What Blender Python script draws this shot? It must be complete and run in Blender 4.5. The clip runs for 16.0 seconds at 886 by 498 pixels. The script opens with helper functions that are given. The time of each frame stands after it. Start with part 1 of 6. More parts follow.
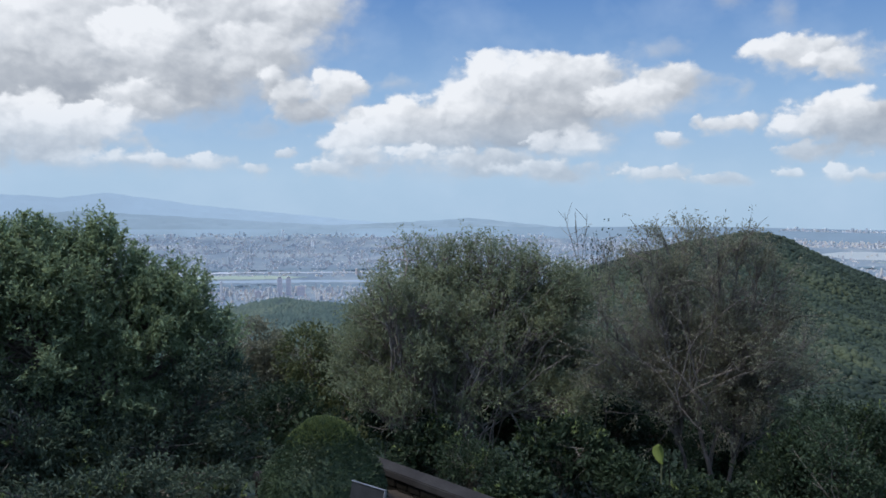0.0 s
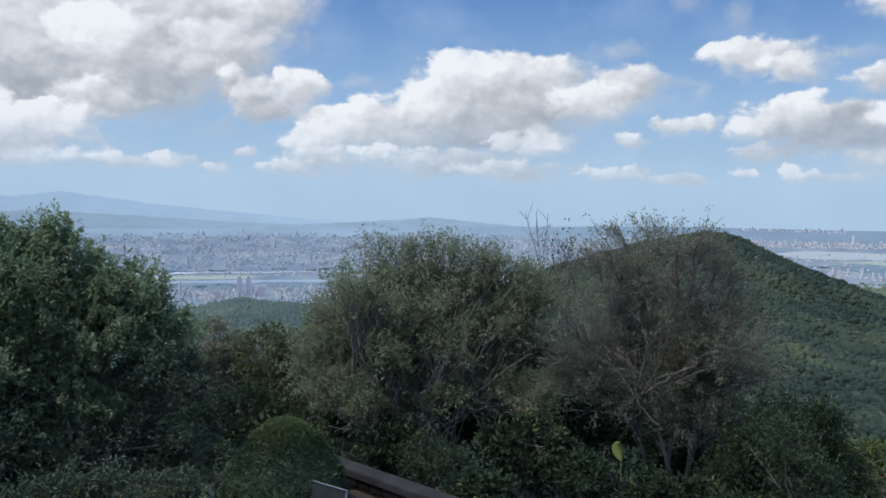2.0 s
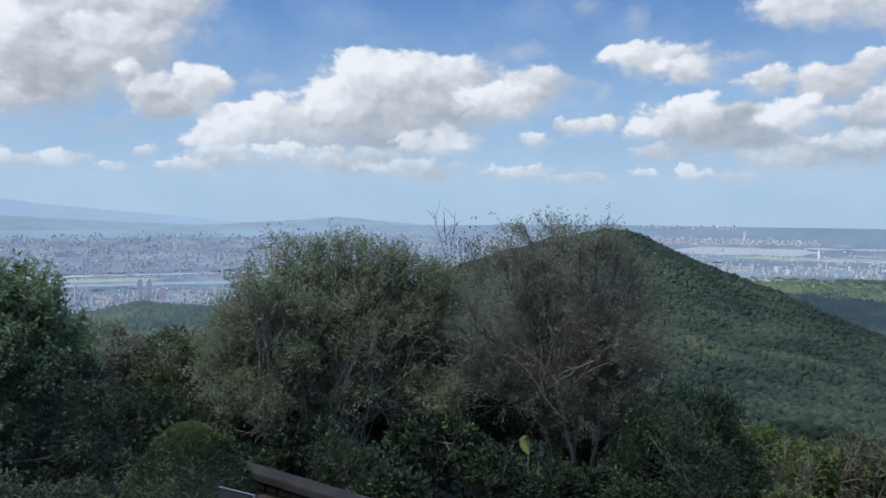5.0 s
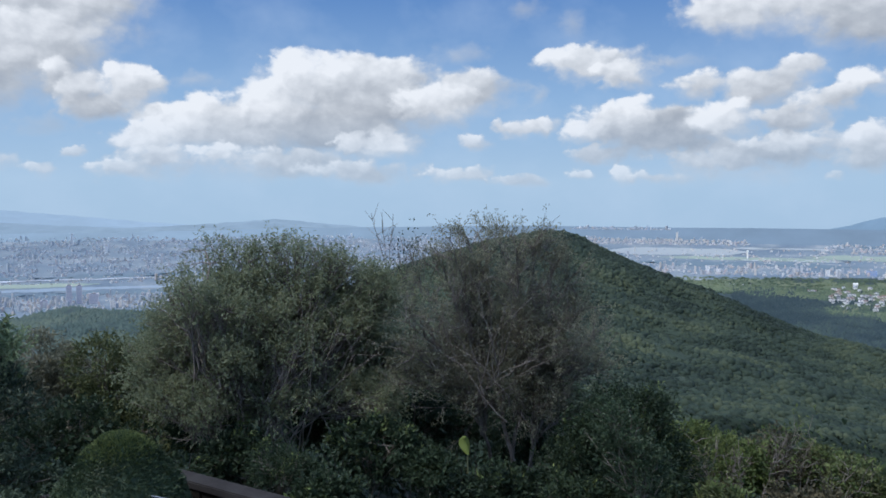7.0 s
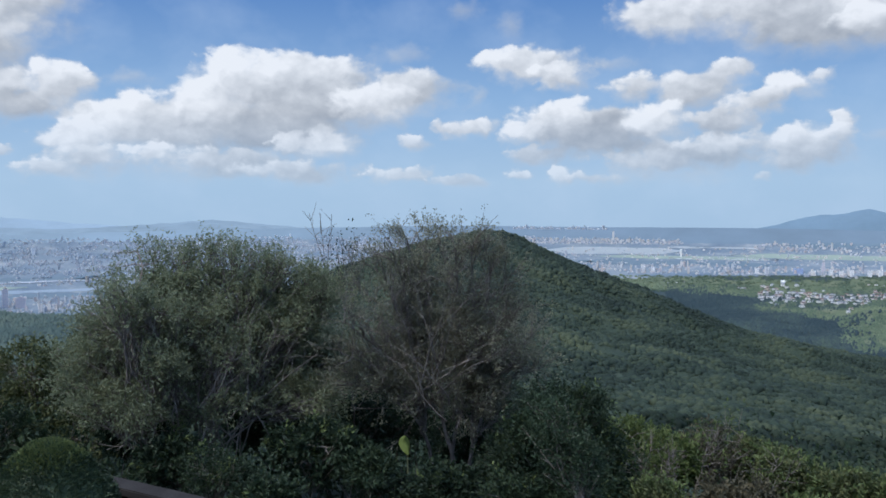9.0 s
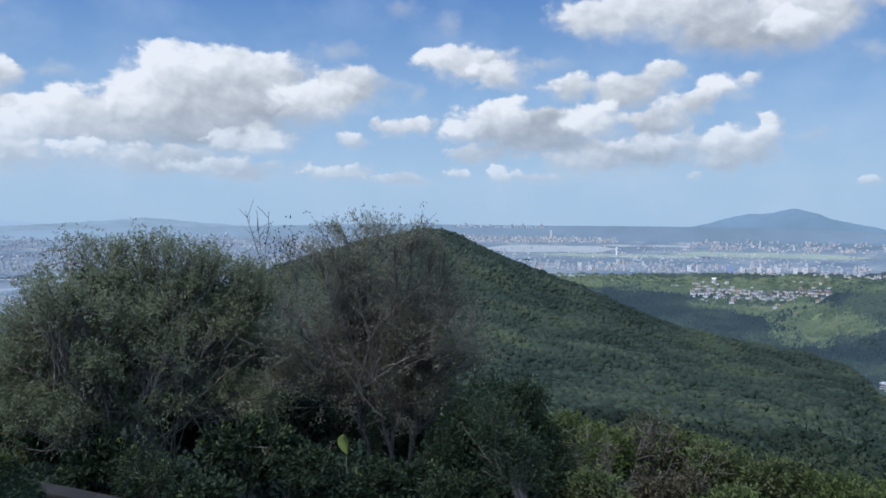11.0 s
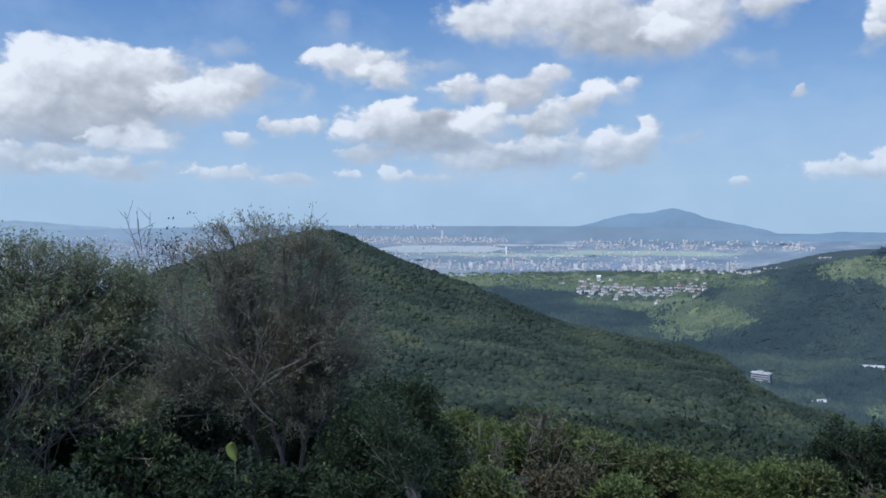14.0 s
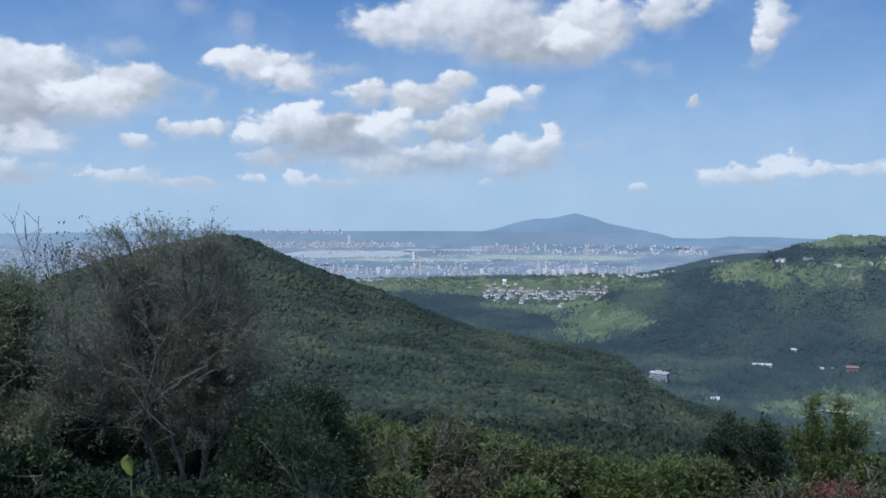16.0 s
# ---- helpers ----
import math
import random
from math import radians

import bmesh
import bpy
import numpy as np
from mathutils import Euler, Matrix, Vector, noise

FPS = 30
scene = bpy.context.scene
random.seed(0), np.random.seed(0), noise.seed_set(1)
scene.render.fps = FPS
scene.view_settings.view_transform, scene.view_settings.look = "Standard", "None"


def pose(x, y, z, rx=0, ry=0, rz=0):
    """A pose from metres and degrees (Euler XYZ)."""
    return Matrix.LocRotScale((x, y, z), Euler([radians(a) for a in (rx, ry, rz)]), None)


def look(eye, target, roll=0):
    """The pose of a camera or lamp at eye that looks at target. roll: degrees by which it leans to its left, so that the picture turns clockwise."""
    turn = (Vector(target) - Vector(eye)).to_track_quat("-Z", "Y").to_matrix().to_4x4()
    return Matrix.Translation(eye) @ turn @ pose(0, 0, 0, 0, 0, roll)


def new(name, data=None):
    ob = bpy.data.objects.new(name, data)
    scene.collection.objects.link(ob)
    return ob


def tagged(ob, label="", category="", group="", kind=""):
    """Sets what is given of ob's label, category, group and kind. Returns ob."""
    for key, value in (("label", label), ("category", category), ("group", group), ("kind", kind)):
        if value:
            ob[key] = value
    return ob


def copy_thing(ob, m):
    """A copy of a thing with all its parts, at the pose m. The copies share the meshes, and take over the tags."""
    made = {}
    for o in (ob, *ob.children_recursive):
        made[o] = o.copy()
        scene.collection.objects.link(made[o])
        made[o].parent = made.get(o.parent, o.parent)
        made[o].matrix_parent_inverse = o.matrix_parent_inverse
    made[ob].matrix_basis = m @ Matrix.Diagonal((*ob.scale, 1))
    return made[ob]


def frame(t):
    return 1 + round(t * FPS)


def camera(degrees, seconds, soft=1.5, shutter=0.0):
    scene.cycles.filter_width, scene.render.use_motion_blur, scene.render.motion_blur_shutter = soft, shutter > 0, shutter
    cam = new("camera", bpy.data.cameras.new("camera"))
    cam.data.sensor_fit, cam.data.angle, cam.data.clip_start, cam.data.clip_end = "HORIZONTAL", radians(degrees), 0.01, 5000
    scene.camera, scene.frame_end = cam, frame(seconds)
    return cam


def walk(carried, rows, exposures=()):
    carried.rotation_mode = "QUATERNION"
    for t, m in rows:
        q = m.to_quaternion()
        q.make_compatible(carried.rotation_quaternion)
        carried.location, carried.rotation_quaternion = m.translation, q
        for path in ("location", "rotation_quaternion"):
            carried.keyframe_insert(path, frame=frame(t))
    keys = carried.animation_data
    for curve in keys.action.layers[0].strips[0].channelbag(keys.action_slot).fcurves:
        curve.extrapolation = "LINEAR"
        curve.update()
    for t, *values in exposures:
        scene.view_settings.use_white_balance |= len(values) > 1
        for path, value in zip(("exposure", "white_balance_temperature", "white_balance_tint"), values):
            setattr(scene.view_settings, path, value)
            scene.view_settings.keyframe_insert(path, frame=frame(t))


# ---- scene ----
EYE = 3.6  # height of the lens over the lower terrace
cam = camera(57.04, 16.0, soft=1.7)
ROWS = [
    (0.0, 0.000, 0.000, 0.000, 0.00, -3.05, 0.37),
    (0.5, -0.001, 0.004, 0.000, -0.43, -3.08, 0.48),
    (1.0, 0.001, 0.001, 0.001, -0.94, -2.97, 0.49),
    (1.5, 0.002, -0.003, 0.000, -1.67, -2.87, 0.44),
    (2.0, -0.001, -0.008, -0.001, -2.69, -3.06, 0.51),
    (2.5, -0.003, -0.012, -0.001, -3.69, -3.30, 0.49),
    (3.0, 0.003, -0.019, 0.000, -4.52, -3.09, 0.49),
    (3.5, 0.009, -0.019, 0.001, -5.44, -2.76, 0.37),
    (4.0, 0.013, -0.026, 0.004, -6.51, -2.78, 0.15),
    (4.5, 0.008, -0.024, 0.001, -7.82, -3.01, 0.20),
    (7.0, 0.025, -0.018, -0.006, -13.38, -2.95, 0.10),
    (7.5, 0.028, -0.021, -0.009, -14.28, -2.96, -0.02),
    (8.0, 0.030, -0.028, -0.009, -15.26, -3.01, -0.07),
    (8.5, 0.037, -0.023, -0.010, -16.43, -2.96, -0.05),
    (11.0, 0.044, -0.029, -0.019, -21.86, -3.04, 0.21),
    (11.5, 0.048, -0.023, -0.016, -22.87, -3.05, 0.10),
    (12.0, 0.051, -0.016, -0.019, -23.87, -3.06, -0.03),
    (12.5, 0.059, -0.007, -0.026, -25.10, -3.09, -0.15),
    (13.0, 0.068, 0.005, -0.024, -26.28, -3.01, 0.00),
    (13.5, 0.075, 0.009, -0.030, -27.71, -2.79, 0.05),
    (14.0, 0.075, 0.004, -0.033, -29.45, -2.97, -0.02),
    (14.5, 0.085, -0.001, -0.029, -31.23, -3.07, -0.03),
    (15.0, 0.090, 0.005, -0.028, -32.98, -2.96, 0.30),
    (15.5, 0.100, 0.013, -0.031, -34.49, -2.77, 0.27),
    (16.0, 0.105, 0.021, -0.036, -35.97, -2.62, 0.15),
]
walk(cam, [(t, pose(x, y, EYE + z, 0, 0, yaw) @ pose(0, 0, 0, 90 + pitch) @ pose(0, 0, 0, 0, 0, roll))
           for t, x, y, z, yaw, pitch, roll in ROWS],
     exposures=[(0.0, 1.45, 6080, 10), (16.0, 1.38, 5720, 10)])

# ---- light: high sun from the left, softened by broken cumulus ----
SUN_AZ, SUN_EL = -112.0, 62.0   # bearing from +y to the right, and height, in degrees
world = bpy.data.worlds.new("sky")
scene.world = world
world.use_nodes = True
wn = world.node_tree.nodes
sky = wn.new("ShaderNodeTexSky")
sky.sky_type, sky.sun_disc = "NISHITA", False
sky.sun_elevation, sky.sun_rotation = radians(SUN_EL), radians(SUN_AZ)
sky.altitude, sky.air_density, sky.dust_density = 700, 1.0, 1.5
wn["Background"].inputs["Strength"].default_value = 0.152
world.node_tree.links.new(sky.outputs[0], wn["Background"].inputs["Color"])
sun = new("sun", bpy.data.lights.new("sun", "SUN"))
sun.data.energy, sun.data.angle, sun.data.color = 1.5, radians(13), (1.0, 0.95, 0.87)
sun.matrix_world = look((400 * math.sin(radians(SUN_AZ)), 400 * math.cos(radians(SUN_AZ)), 400 * math.tan(radians(SUN_EL))), (0, 0, 0))
# ---- materials ----
def nodes_of(name):
    m = bpy.data.materials.new(name)
    m.use_nodes = True
    nt = m.node_tree
    return m, nt, nt.nodes, nt.links, nt.nodes["Principled BSDF"]


def ramp(nt, stops, fac):
    r = nt.nodes.new("ShaderNodeValToRGB")
    el = r.color_ramp.elements
    while len(el) < len(stops):
        el.new(0.5)
    for e, (p, c) in zip(el, stops):
        e.position, e.color = p, (*c, 1)
    nt.links.new(fac, r.inputs[0])
    return r.outputs[0]


def noise_of(nt, scale, detail=4.0, rough=0.55, vector=None):
    n = nt.nodes.new("ShaderNodeTexNoise")
    n.inputs["Scale"].default_value, n.inputs["Detail"].default_value, n.inputs["Roughness"].default_value = scale, detail, rough
    if vector is None:
        vector = nt.nodes.new("ShaderNodeNewGeometry").outputs["Position"]
    nt.links.new(vector, n.inputs["Vector"])
    return n.outputs["Fac"]


def math_of(nt, op, a, b=None, c=None, clamp=False):
    n = nt.nodes.new("ShaderNodeMath")
    n.operation, n.use_clamp = op, clamp
    for i, v in enumerate((a, b, c)):
        if v is None:
            continue
        if isinstance(v, (int, float)):
            n.inputs[i].default_value = v
        else:
            nt.links.new(v, n.inputs[i])
    return n.outputs[0]


def mix_of(nt, fac, a, b, blend="MIX"):
    n = nt.nodes.new("ShaderNodeMix")
    n.data_type, n.blend_type = "RGBA", blend
    for sock, v in ((n.inputs[0], fac), (n.inputs[6], a), (n.inputs[7], b)):
        if isinstance(v, (int, float)):
            sock.default_value = v
        elif isinstance(v, tuple):
            sock.default_value = (*v, 1)
        else:
            nt.links.new(v, sock)
    return n.outputs[2]


def bump_of(nt, bsdf, height, strength, distance):
    b = nt.nodes.new("ShaderNodeBump")
    b.inputs["Strength"].default_value, b.inputs["Distance"].default_value = strength, distance
    nt.links.new(height, b.inputs["Height"])
    nt.links.new(b.outputs[0], bsdf.inputs["Normal"])


def surface(name, stops, scale, rough=0.8, bump=0.0, fine=None, metal=0.0, spec=0.3):
    """A material whose colour runs through stops with two scales of noise."""
    m, nt, n, l, b = nodes_of(name)
    big = noise_of(nt, scale, 5)
    small = noise_of(nt, fine or scale * 9, 4, 0.65)
    fac = math_of(nt, "ADD", math_of(nt, "MULTIPLY", big, 0.65), math_of(nt, "MULTIPLY", small, 0.35))
    l.new(ramp(nt, stops, fac), b.inputs["Base Color"])
    b.inputs["Roughness"].default_value, b.inputs["Metallic"].default_value = rough, metal
    b.inputs["Specular IOR Level"].default_value = spec
    if bump:
        bump_of(nt, b, small, 0.6, bump)
    return m


def foliage(name, dark, mid, light, rough=0.66, through_light=0.3, patch=1.2, spec=0.22, gain=0.9):
    """Leaves: each leaf (mesh island) has its own tone, patches of the crown differ, and some light passes through."""
    m, nt, n, l, b = nodes_of(name)
    isl = n.new("ShaderNodeNewGeometry").outputs["Random Per Island"]
    big = noise_of(nt, patch, 3)
    fac = math_of(nt, "ADD", math_of(nt, "MULTIPLY", isl, 0.40), math_of(nt, "ADD", math_of(nt, "MULTIPLY", math_of(nt, "SUBTRACT", big, 0.5), gain), 0.29))
    col = ramp(nt, ((0.12, dark), (0.5, mid), (0.95, light)), fac)
    l.new(col, b.inputs["Base Color"])
    b.inputs["Roughness"].default_value, b.inputs["Specular IOR Level"].default_value = rough, spec
    tr, mx = n.new("ShaderNodeBsdfTranslucent"), n.new("ShaderNodeMixShader")
    l.new(col, tr.inputs[0])
    mx.inputs[0].default_value = through_light
    l.new(b.outputs[0], mx.inputs[1]), l.new(tr.outputs[0], mx.inputs[2])
    l.new(mx.outputs[0], n["Material Output"].inputs[0])
    return m


M_LEAF_DARK = foliage("leaf_dark_green", (0.112, 0.148, 0.085), (0.158, 0.203, 0.108), (0.245, 0.290, 0.142), through_light=0.5)
# the evergreen's own dark green; on undergrowth it also holds the trees' shade
M_LEAF_DEEP = foliage("leaf_deep_shaded_green", (0.009, 0.016, 0.009), (0.018, 0.031, 0.014), (0.046, 0.064, 0.026), through_light=0.35)
M_LEAF_MID = foliage("leaf_olive_green", (0.102, 0.120, 0.074), (0.160, 0.180, 0.104), (0.250, 0.260, 0.142), through_light=0.5)
M_LEAF_BROWN = foliage("leaf_brown_olive", (0.084, 0.088, 0.060), (0.148, 0.146, 0.096), (0.245, 0.232, 0.148), patch=0.8, through_light=0.45)
M_LEAF_SCRUB = foliage("leaf_dull_brown", (0.020, 0.020, 0.011), (0.050, 0.045, 0.024), (0.110, 0.090, 0.045), patch=1.5, through_light=0.3)
M_LEAF_GREY = foliage("leaf_grey_green", (0.028, 0.037, 0.014), (0.062, 0.073, 0.027), (0.130, 0.132, 0.048))
M_LEAF_FRESH = foliage("leaf_fresh_green", (0.027, 0.042, 0.012), (0.068, 0.092, 0.025), (0.138, 0.157, 0.044), through_light=0.4)
M_LEAF_BOX = foliage("clipped_leaf", (0.014, 0.025, 0.014), (0.030, 0.049, 0.024), (0.076, 0.097, 0.041), patch=2.5, gain=0.5, rough=0.5)
# shade low in the trees is put into this darker leaf colour
M_LEAF_SHADED = foliage("understory_shaded_leaf", (0.024, 0.036, 0.025), (0.046, 0.064, 0.039), (0.082, 0.106, 0.058), through_light=0.3)
M_LEAF_YELLOW = foliage("leaf_yellow_green", (0.074, 0.098, 0.019), (0.112, 0.143, 0.030), (0.155, 0.180, 0.040), through_light=0.4)
M_LEAF_RED = foliage("leaf_russet", (0.050, 0.028, 0.020), (0.110, 0.050, 0.034), (0.180, 0.080, 0.048))
M_BARK = surface("bark", ((0.25, (0.045, 0.036, 0.028)), (0.5, (0.11, 0.095, 0.075)), (0.75, (0.22, 0.20, 0.17))), 5.0, 0.9, 0.01)
M_BARK_PALE = surface("pale_bark", ((0.25, (0.066, 0.056, 0.043)), (0.5, (0.128, 0.108, 0.089)), (0.75, (0.225, 0.202, 0.174))), 5.0, 0.9, 0.01)
# haze put into the canopy colours: darker near, bluer and paler farther out
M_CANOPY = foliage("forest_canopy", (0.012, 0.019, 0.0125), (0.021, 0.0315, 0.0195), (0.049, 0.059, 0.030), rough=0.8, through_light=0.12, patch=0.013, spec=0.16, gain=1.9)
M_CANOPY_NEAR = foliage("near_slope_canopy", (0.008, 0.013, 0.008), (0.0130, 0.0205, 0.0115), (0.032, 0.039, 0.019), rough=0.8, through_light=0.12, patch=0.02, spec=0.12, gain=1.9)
M_CANOPY_FAR = foliage("hazed_far_canopy", (0.020, 0.034, 0.037), (0.028, 0.044, 0.044), (0.048, 0.067, 0.050), rough=0.8, through_light=0.15, patch=0.006, spec=0.2, gain=3.0)
M_SOIL = surface("leaf_litter", ((0.25, (0.018, 0.013, 0.010)), (0.5, (0.040, 0.029, 0.020)), (0.75, (0.068, 0.050, 0.034))), 1.6, 0.95, 0.02, 40)
M_FLOOR = surface("undergrowth", ((0.3, (0.010, 0.017, 0.009)), (0.5, (0.018, 0.028, 0.013)), (0.75, (0.033, 0.041, 0.018))), 0.08, 0.9, 0.3, 1.5)
# partly real grass and scrub, partly sunlight on the slopes put into the colour
M_CANOPY_SUNLIT = foliage("sunlit_scrub_canopy", (0.042, 0.062, 0.041), (0.072, 0.098, 0.057), (0.118, 0.140, 0.077), rough=0.8, through_light=0.15, patch=0.008, spec=0.2, gain=1.8)
M_GRASS_SUNLIT = surface("sunlit_rough_grass", ((0.36, (0.043, 0.060, 0.036)), (0.5, (0.073, 0.090, 0.047)), (0.72, (0.116, 0.118, 0.066))), 0.014, 0.95, 0.0, 0.06)
M_CANOPY_MID = foliage("hazed_valley_canopy", (0.030, 0.048, 0.038), (0.050, 0.074, 0.050), (0.092, 0.112, 0.066), rough=0.8, through_light=0.12, patch=0.012, spec=0.2, gain=2.0)
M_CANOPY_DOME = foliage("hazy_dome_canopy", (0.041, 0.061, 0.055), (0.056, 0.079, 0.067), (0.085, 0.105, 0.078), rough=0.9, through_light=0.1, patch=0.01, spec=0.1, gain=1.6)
# bright leaf tips, and sunlight on foliage put into the colour
M_LEAF_SUNLIT_TIP = foliage("sunlit_leaf_tip", (0.048, 0.070, 0.023), (0.082, 0.106, 0.034), (0.146, 0.165, 0.055), through_light=0.3)
# far slope and plain carry the haze as blue-grey colour
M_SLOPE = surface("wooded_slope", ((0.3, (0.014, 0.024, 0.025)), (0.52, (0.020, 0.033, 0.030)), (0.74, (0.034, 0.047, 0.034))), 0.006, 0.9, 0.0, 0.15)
M_PLAIN = surface("hazed_valley_plain", ((0.34, (0.066, 0.092, 0.116)), (0.48, (0.103, 0.132, 0.153)), (0.54, (0.116, 0.142, 0.157)), (0.66, (0.200, 0.212, 0.208))), 0.008, 0.9, 0.0, 0.075)
M_FIELD = surface("river_meadow", ((0.3, (0.151, 0.188, 0.162)), (0.6, (0.199, 0.232, 0.175)), (0.8, (0.238, 0.247, 0.196))), 0.01, 0.9)
M_CLEARING = surface("valley_clearing", ((0.3, (0.068, 0.096, 0.044)), (0.6, (0.119, 0.144, 0.064)), (0.8, (0.170, 0.168, 0.088))), 0.02, 0.9, 0.0, 0.2)
M_BARK_DARK = surface("dark_bark", ((0.25, (0.050, 0.041, 0.033)), (0.5, (0.095, 0.080, 0.066)), (0.75, (0.17, 0.15, 0.13))), 5.0, 0.9, 0.01)
M_RIVER = surface("river_water", ((0.3, (0.202, 0.224, 0.219)), (0.7, (0.243, 0.255, 0.241))), 0.004, 0.5, 0.0, spec=0.3)
# terrace shade is put into the coping and wall colours, darker than bare concrete
M_STONE = surface("shaded_concrete", ((0.25, (0.011, 0.011, 0.010)), (0.5, (0.021, 0.019, 0.018)), (0.78, (0.038, 0.037, 0.033))), 2.2, 0.95, 0.012, 30, spec=0.1)
M_FACE = surface("shaded_wall_face", ((0.25, (0.006, 0.006, 0.005)), (0.5, (0.012, 0.011, 0.009)), (0.78, (0.021, 0.019, 0.015))), 3.0, 1.0, 0.015, 26, spec=0.0)
M_STEEL = surface("brushed_steel", ((0.3, (0.176, 0.181, 0.185)), (0.7, (0.260, 0.265, 0.269))), 6.0, 0.6, metal=0.7)
# print colour lowered to include the shade on the panel
M_PANEL = surface("shaded_panel_print", ((0.3, (0.014, 0.015, 0.015)), (0.7, (0.027, 0.028, 0.029))), 7.0, 1.0, spec=0.0)
M_WHITE = surface("white_render", ((0.3, (0.62, 0.585, 0.52)), (0.7, (0.76, 0.72, 0.64))), 0.3, 0.8)
M_ROOF_RED = surface("clay_roof", ((0.3, (0.126, 0.077, 0.063)), (0.7, (0.189, 0.126, 0.105))), 0.4, 0.85)
M_ROOF_GREY = surface("grey_roof", ((0.3, (0.119, 0.126, 0.133)), (0.7, (0.196, 0.196, 0.203))), 0.4, 0.85)
M_RIVER_DULL = surface("dull_river_water", ((0.3, (0.145, 0.184, 0.210)), (0.7, (0.185, 0.220, 0.243))), 0.004, 0.5, spec=0.3)
M_SAND = surface("sandy_yard", ((0.3, (0.15, 0.14, 0.11)), (0.7, (0.24, 0.22, 0.18))), 0.05, 0.95, 0.0, 0.4)
M_ROADWAY = surface("pale_roadway", ((0.3, (0.18, 0.21, 0.235)), (0.7, (0.40, 0.412, 0.424))), 0.03, 0.85)
M_GLASS = surface("dark_window", ((0.3, (0.05, 0.06, 0.08)), (0.7, (0.09, 0.10, 0.13))), 0.4, 0.2, spec=0.6)


def town(name, tones):
    """Rendered city blocks, each building (mesh island) in its own pale tone, with haze put into it."""
    m, nt, n, l, b = nodes_of(name)
    isl = n.new("ShaderNodeNewGeometry").outputs["Random Per Island"]
    r = n.new("ShaderNodeValToRGB")
    r.color_ramp.interpolation = "CONSTANT"
    el = r.color_ramp.elements
    while len(el) < len(tones):
        el.new(0.5)
    for i, (e, c) in enumerate(zip(el, tones)):
        e.position, e.color = i / len(tones), (*c, 1)
    l.new(isl, r.inputs[0])
    l.new(mix_of(nt, math_of(nt, "MULTIPLY", noise_of(nt, 0.15, 3), 0.5), r.outputs[0], (0.20, 0.23, 0.27)), b.inputs["Base Color"])
    b.inputs["Roughness"].default_value = 0.85
    return m


# haze narrows both palettes, most in the far one
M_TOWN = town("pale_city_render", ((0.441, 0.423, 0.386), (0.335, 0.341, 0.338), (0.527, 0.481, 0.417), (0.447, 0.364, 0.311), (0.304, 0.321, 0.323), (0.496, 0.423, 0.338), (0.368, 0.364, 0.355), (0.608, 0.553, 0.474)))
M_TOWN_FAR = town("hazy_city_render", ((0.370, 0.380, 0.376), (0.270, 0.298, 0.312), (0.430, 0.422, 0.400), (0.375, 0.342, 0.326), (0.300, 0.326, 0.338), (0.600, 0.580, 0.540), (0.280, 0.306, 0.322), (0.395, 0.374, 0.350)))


def haze_glow_mat(name, base, glow, strength, scale):
    """Far hills seen as a backdrop of distance: almost plain, with the haze put in as emission."""
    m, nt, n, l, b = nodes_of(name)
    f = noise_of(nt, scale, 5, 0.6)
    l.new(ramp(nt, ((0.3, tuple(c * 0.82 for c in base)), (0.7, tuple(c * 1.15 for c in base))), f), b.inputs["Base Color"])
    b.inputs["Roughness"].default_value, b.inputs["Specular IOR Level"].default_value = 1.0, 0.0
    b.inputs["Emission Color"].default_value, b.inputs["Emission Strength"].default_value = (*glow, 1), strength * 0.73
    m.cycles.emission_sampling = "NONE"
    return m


M_FAR_A = haze_glow_mat("hazed_range", (0.090, 0.117, 0.144), (0.204, 0.267, 0.327), 0.68, 0.002)
M_FAR_B = haze_glow_mat("hazed_plateau", (0.068, 0.090, 0.109), (0.153, 0.213, 0.268), 0.26, 0.004)
# haze put into the emission, stronger over the plateau towards the city
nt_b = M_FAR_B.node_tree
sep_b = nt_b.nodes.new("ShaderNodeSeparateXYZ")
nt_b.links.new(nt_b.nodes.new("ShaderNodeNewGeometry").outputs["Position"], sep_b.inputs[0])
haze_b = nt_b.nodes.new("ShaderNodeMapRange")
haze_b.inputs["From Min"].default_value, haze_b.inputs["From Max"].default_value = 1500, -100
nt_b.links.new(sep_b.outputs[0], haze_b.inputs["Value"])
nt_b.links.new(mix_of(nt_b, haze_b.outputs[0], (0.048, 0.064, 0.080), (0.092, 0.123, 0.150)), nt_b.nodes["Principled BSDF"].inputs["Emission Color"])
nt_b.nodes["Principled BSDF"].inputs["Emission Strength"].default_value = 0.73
M_FAR_D = haze_glow_mat("hazed_foothills", (0.085, 0.108, 0.125), (0.171, 0.225, 0.270), 0.52, 0.003)
M_FAR_C = haze_glow_mat("hazed_peak", (0.056, 0.080, 0.100), (0.124, 0.181, 0.238), 0.48, 0.006)

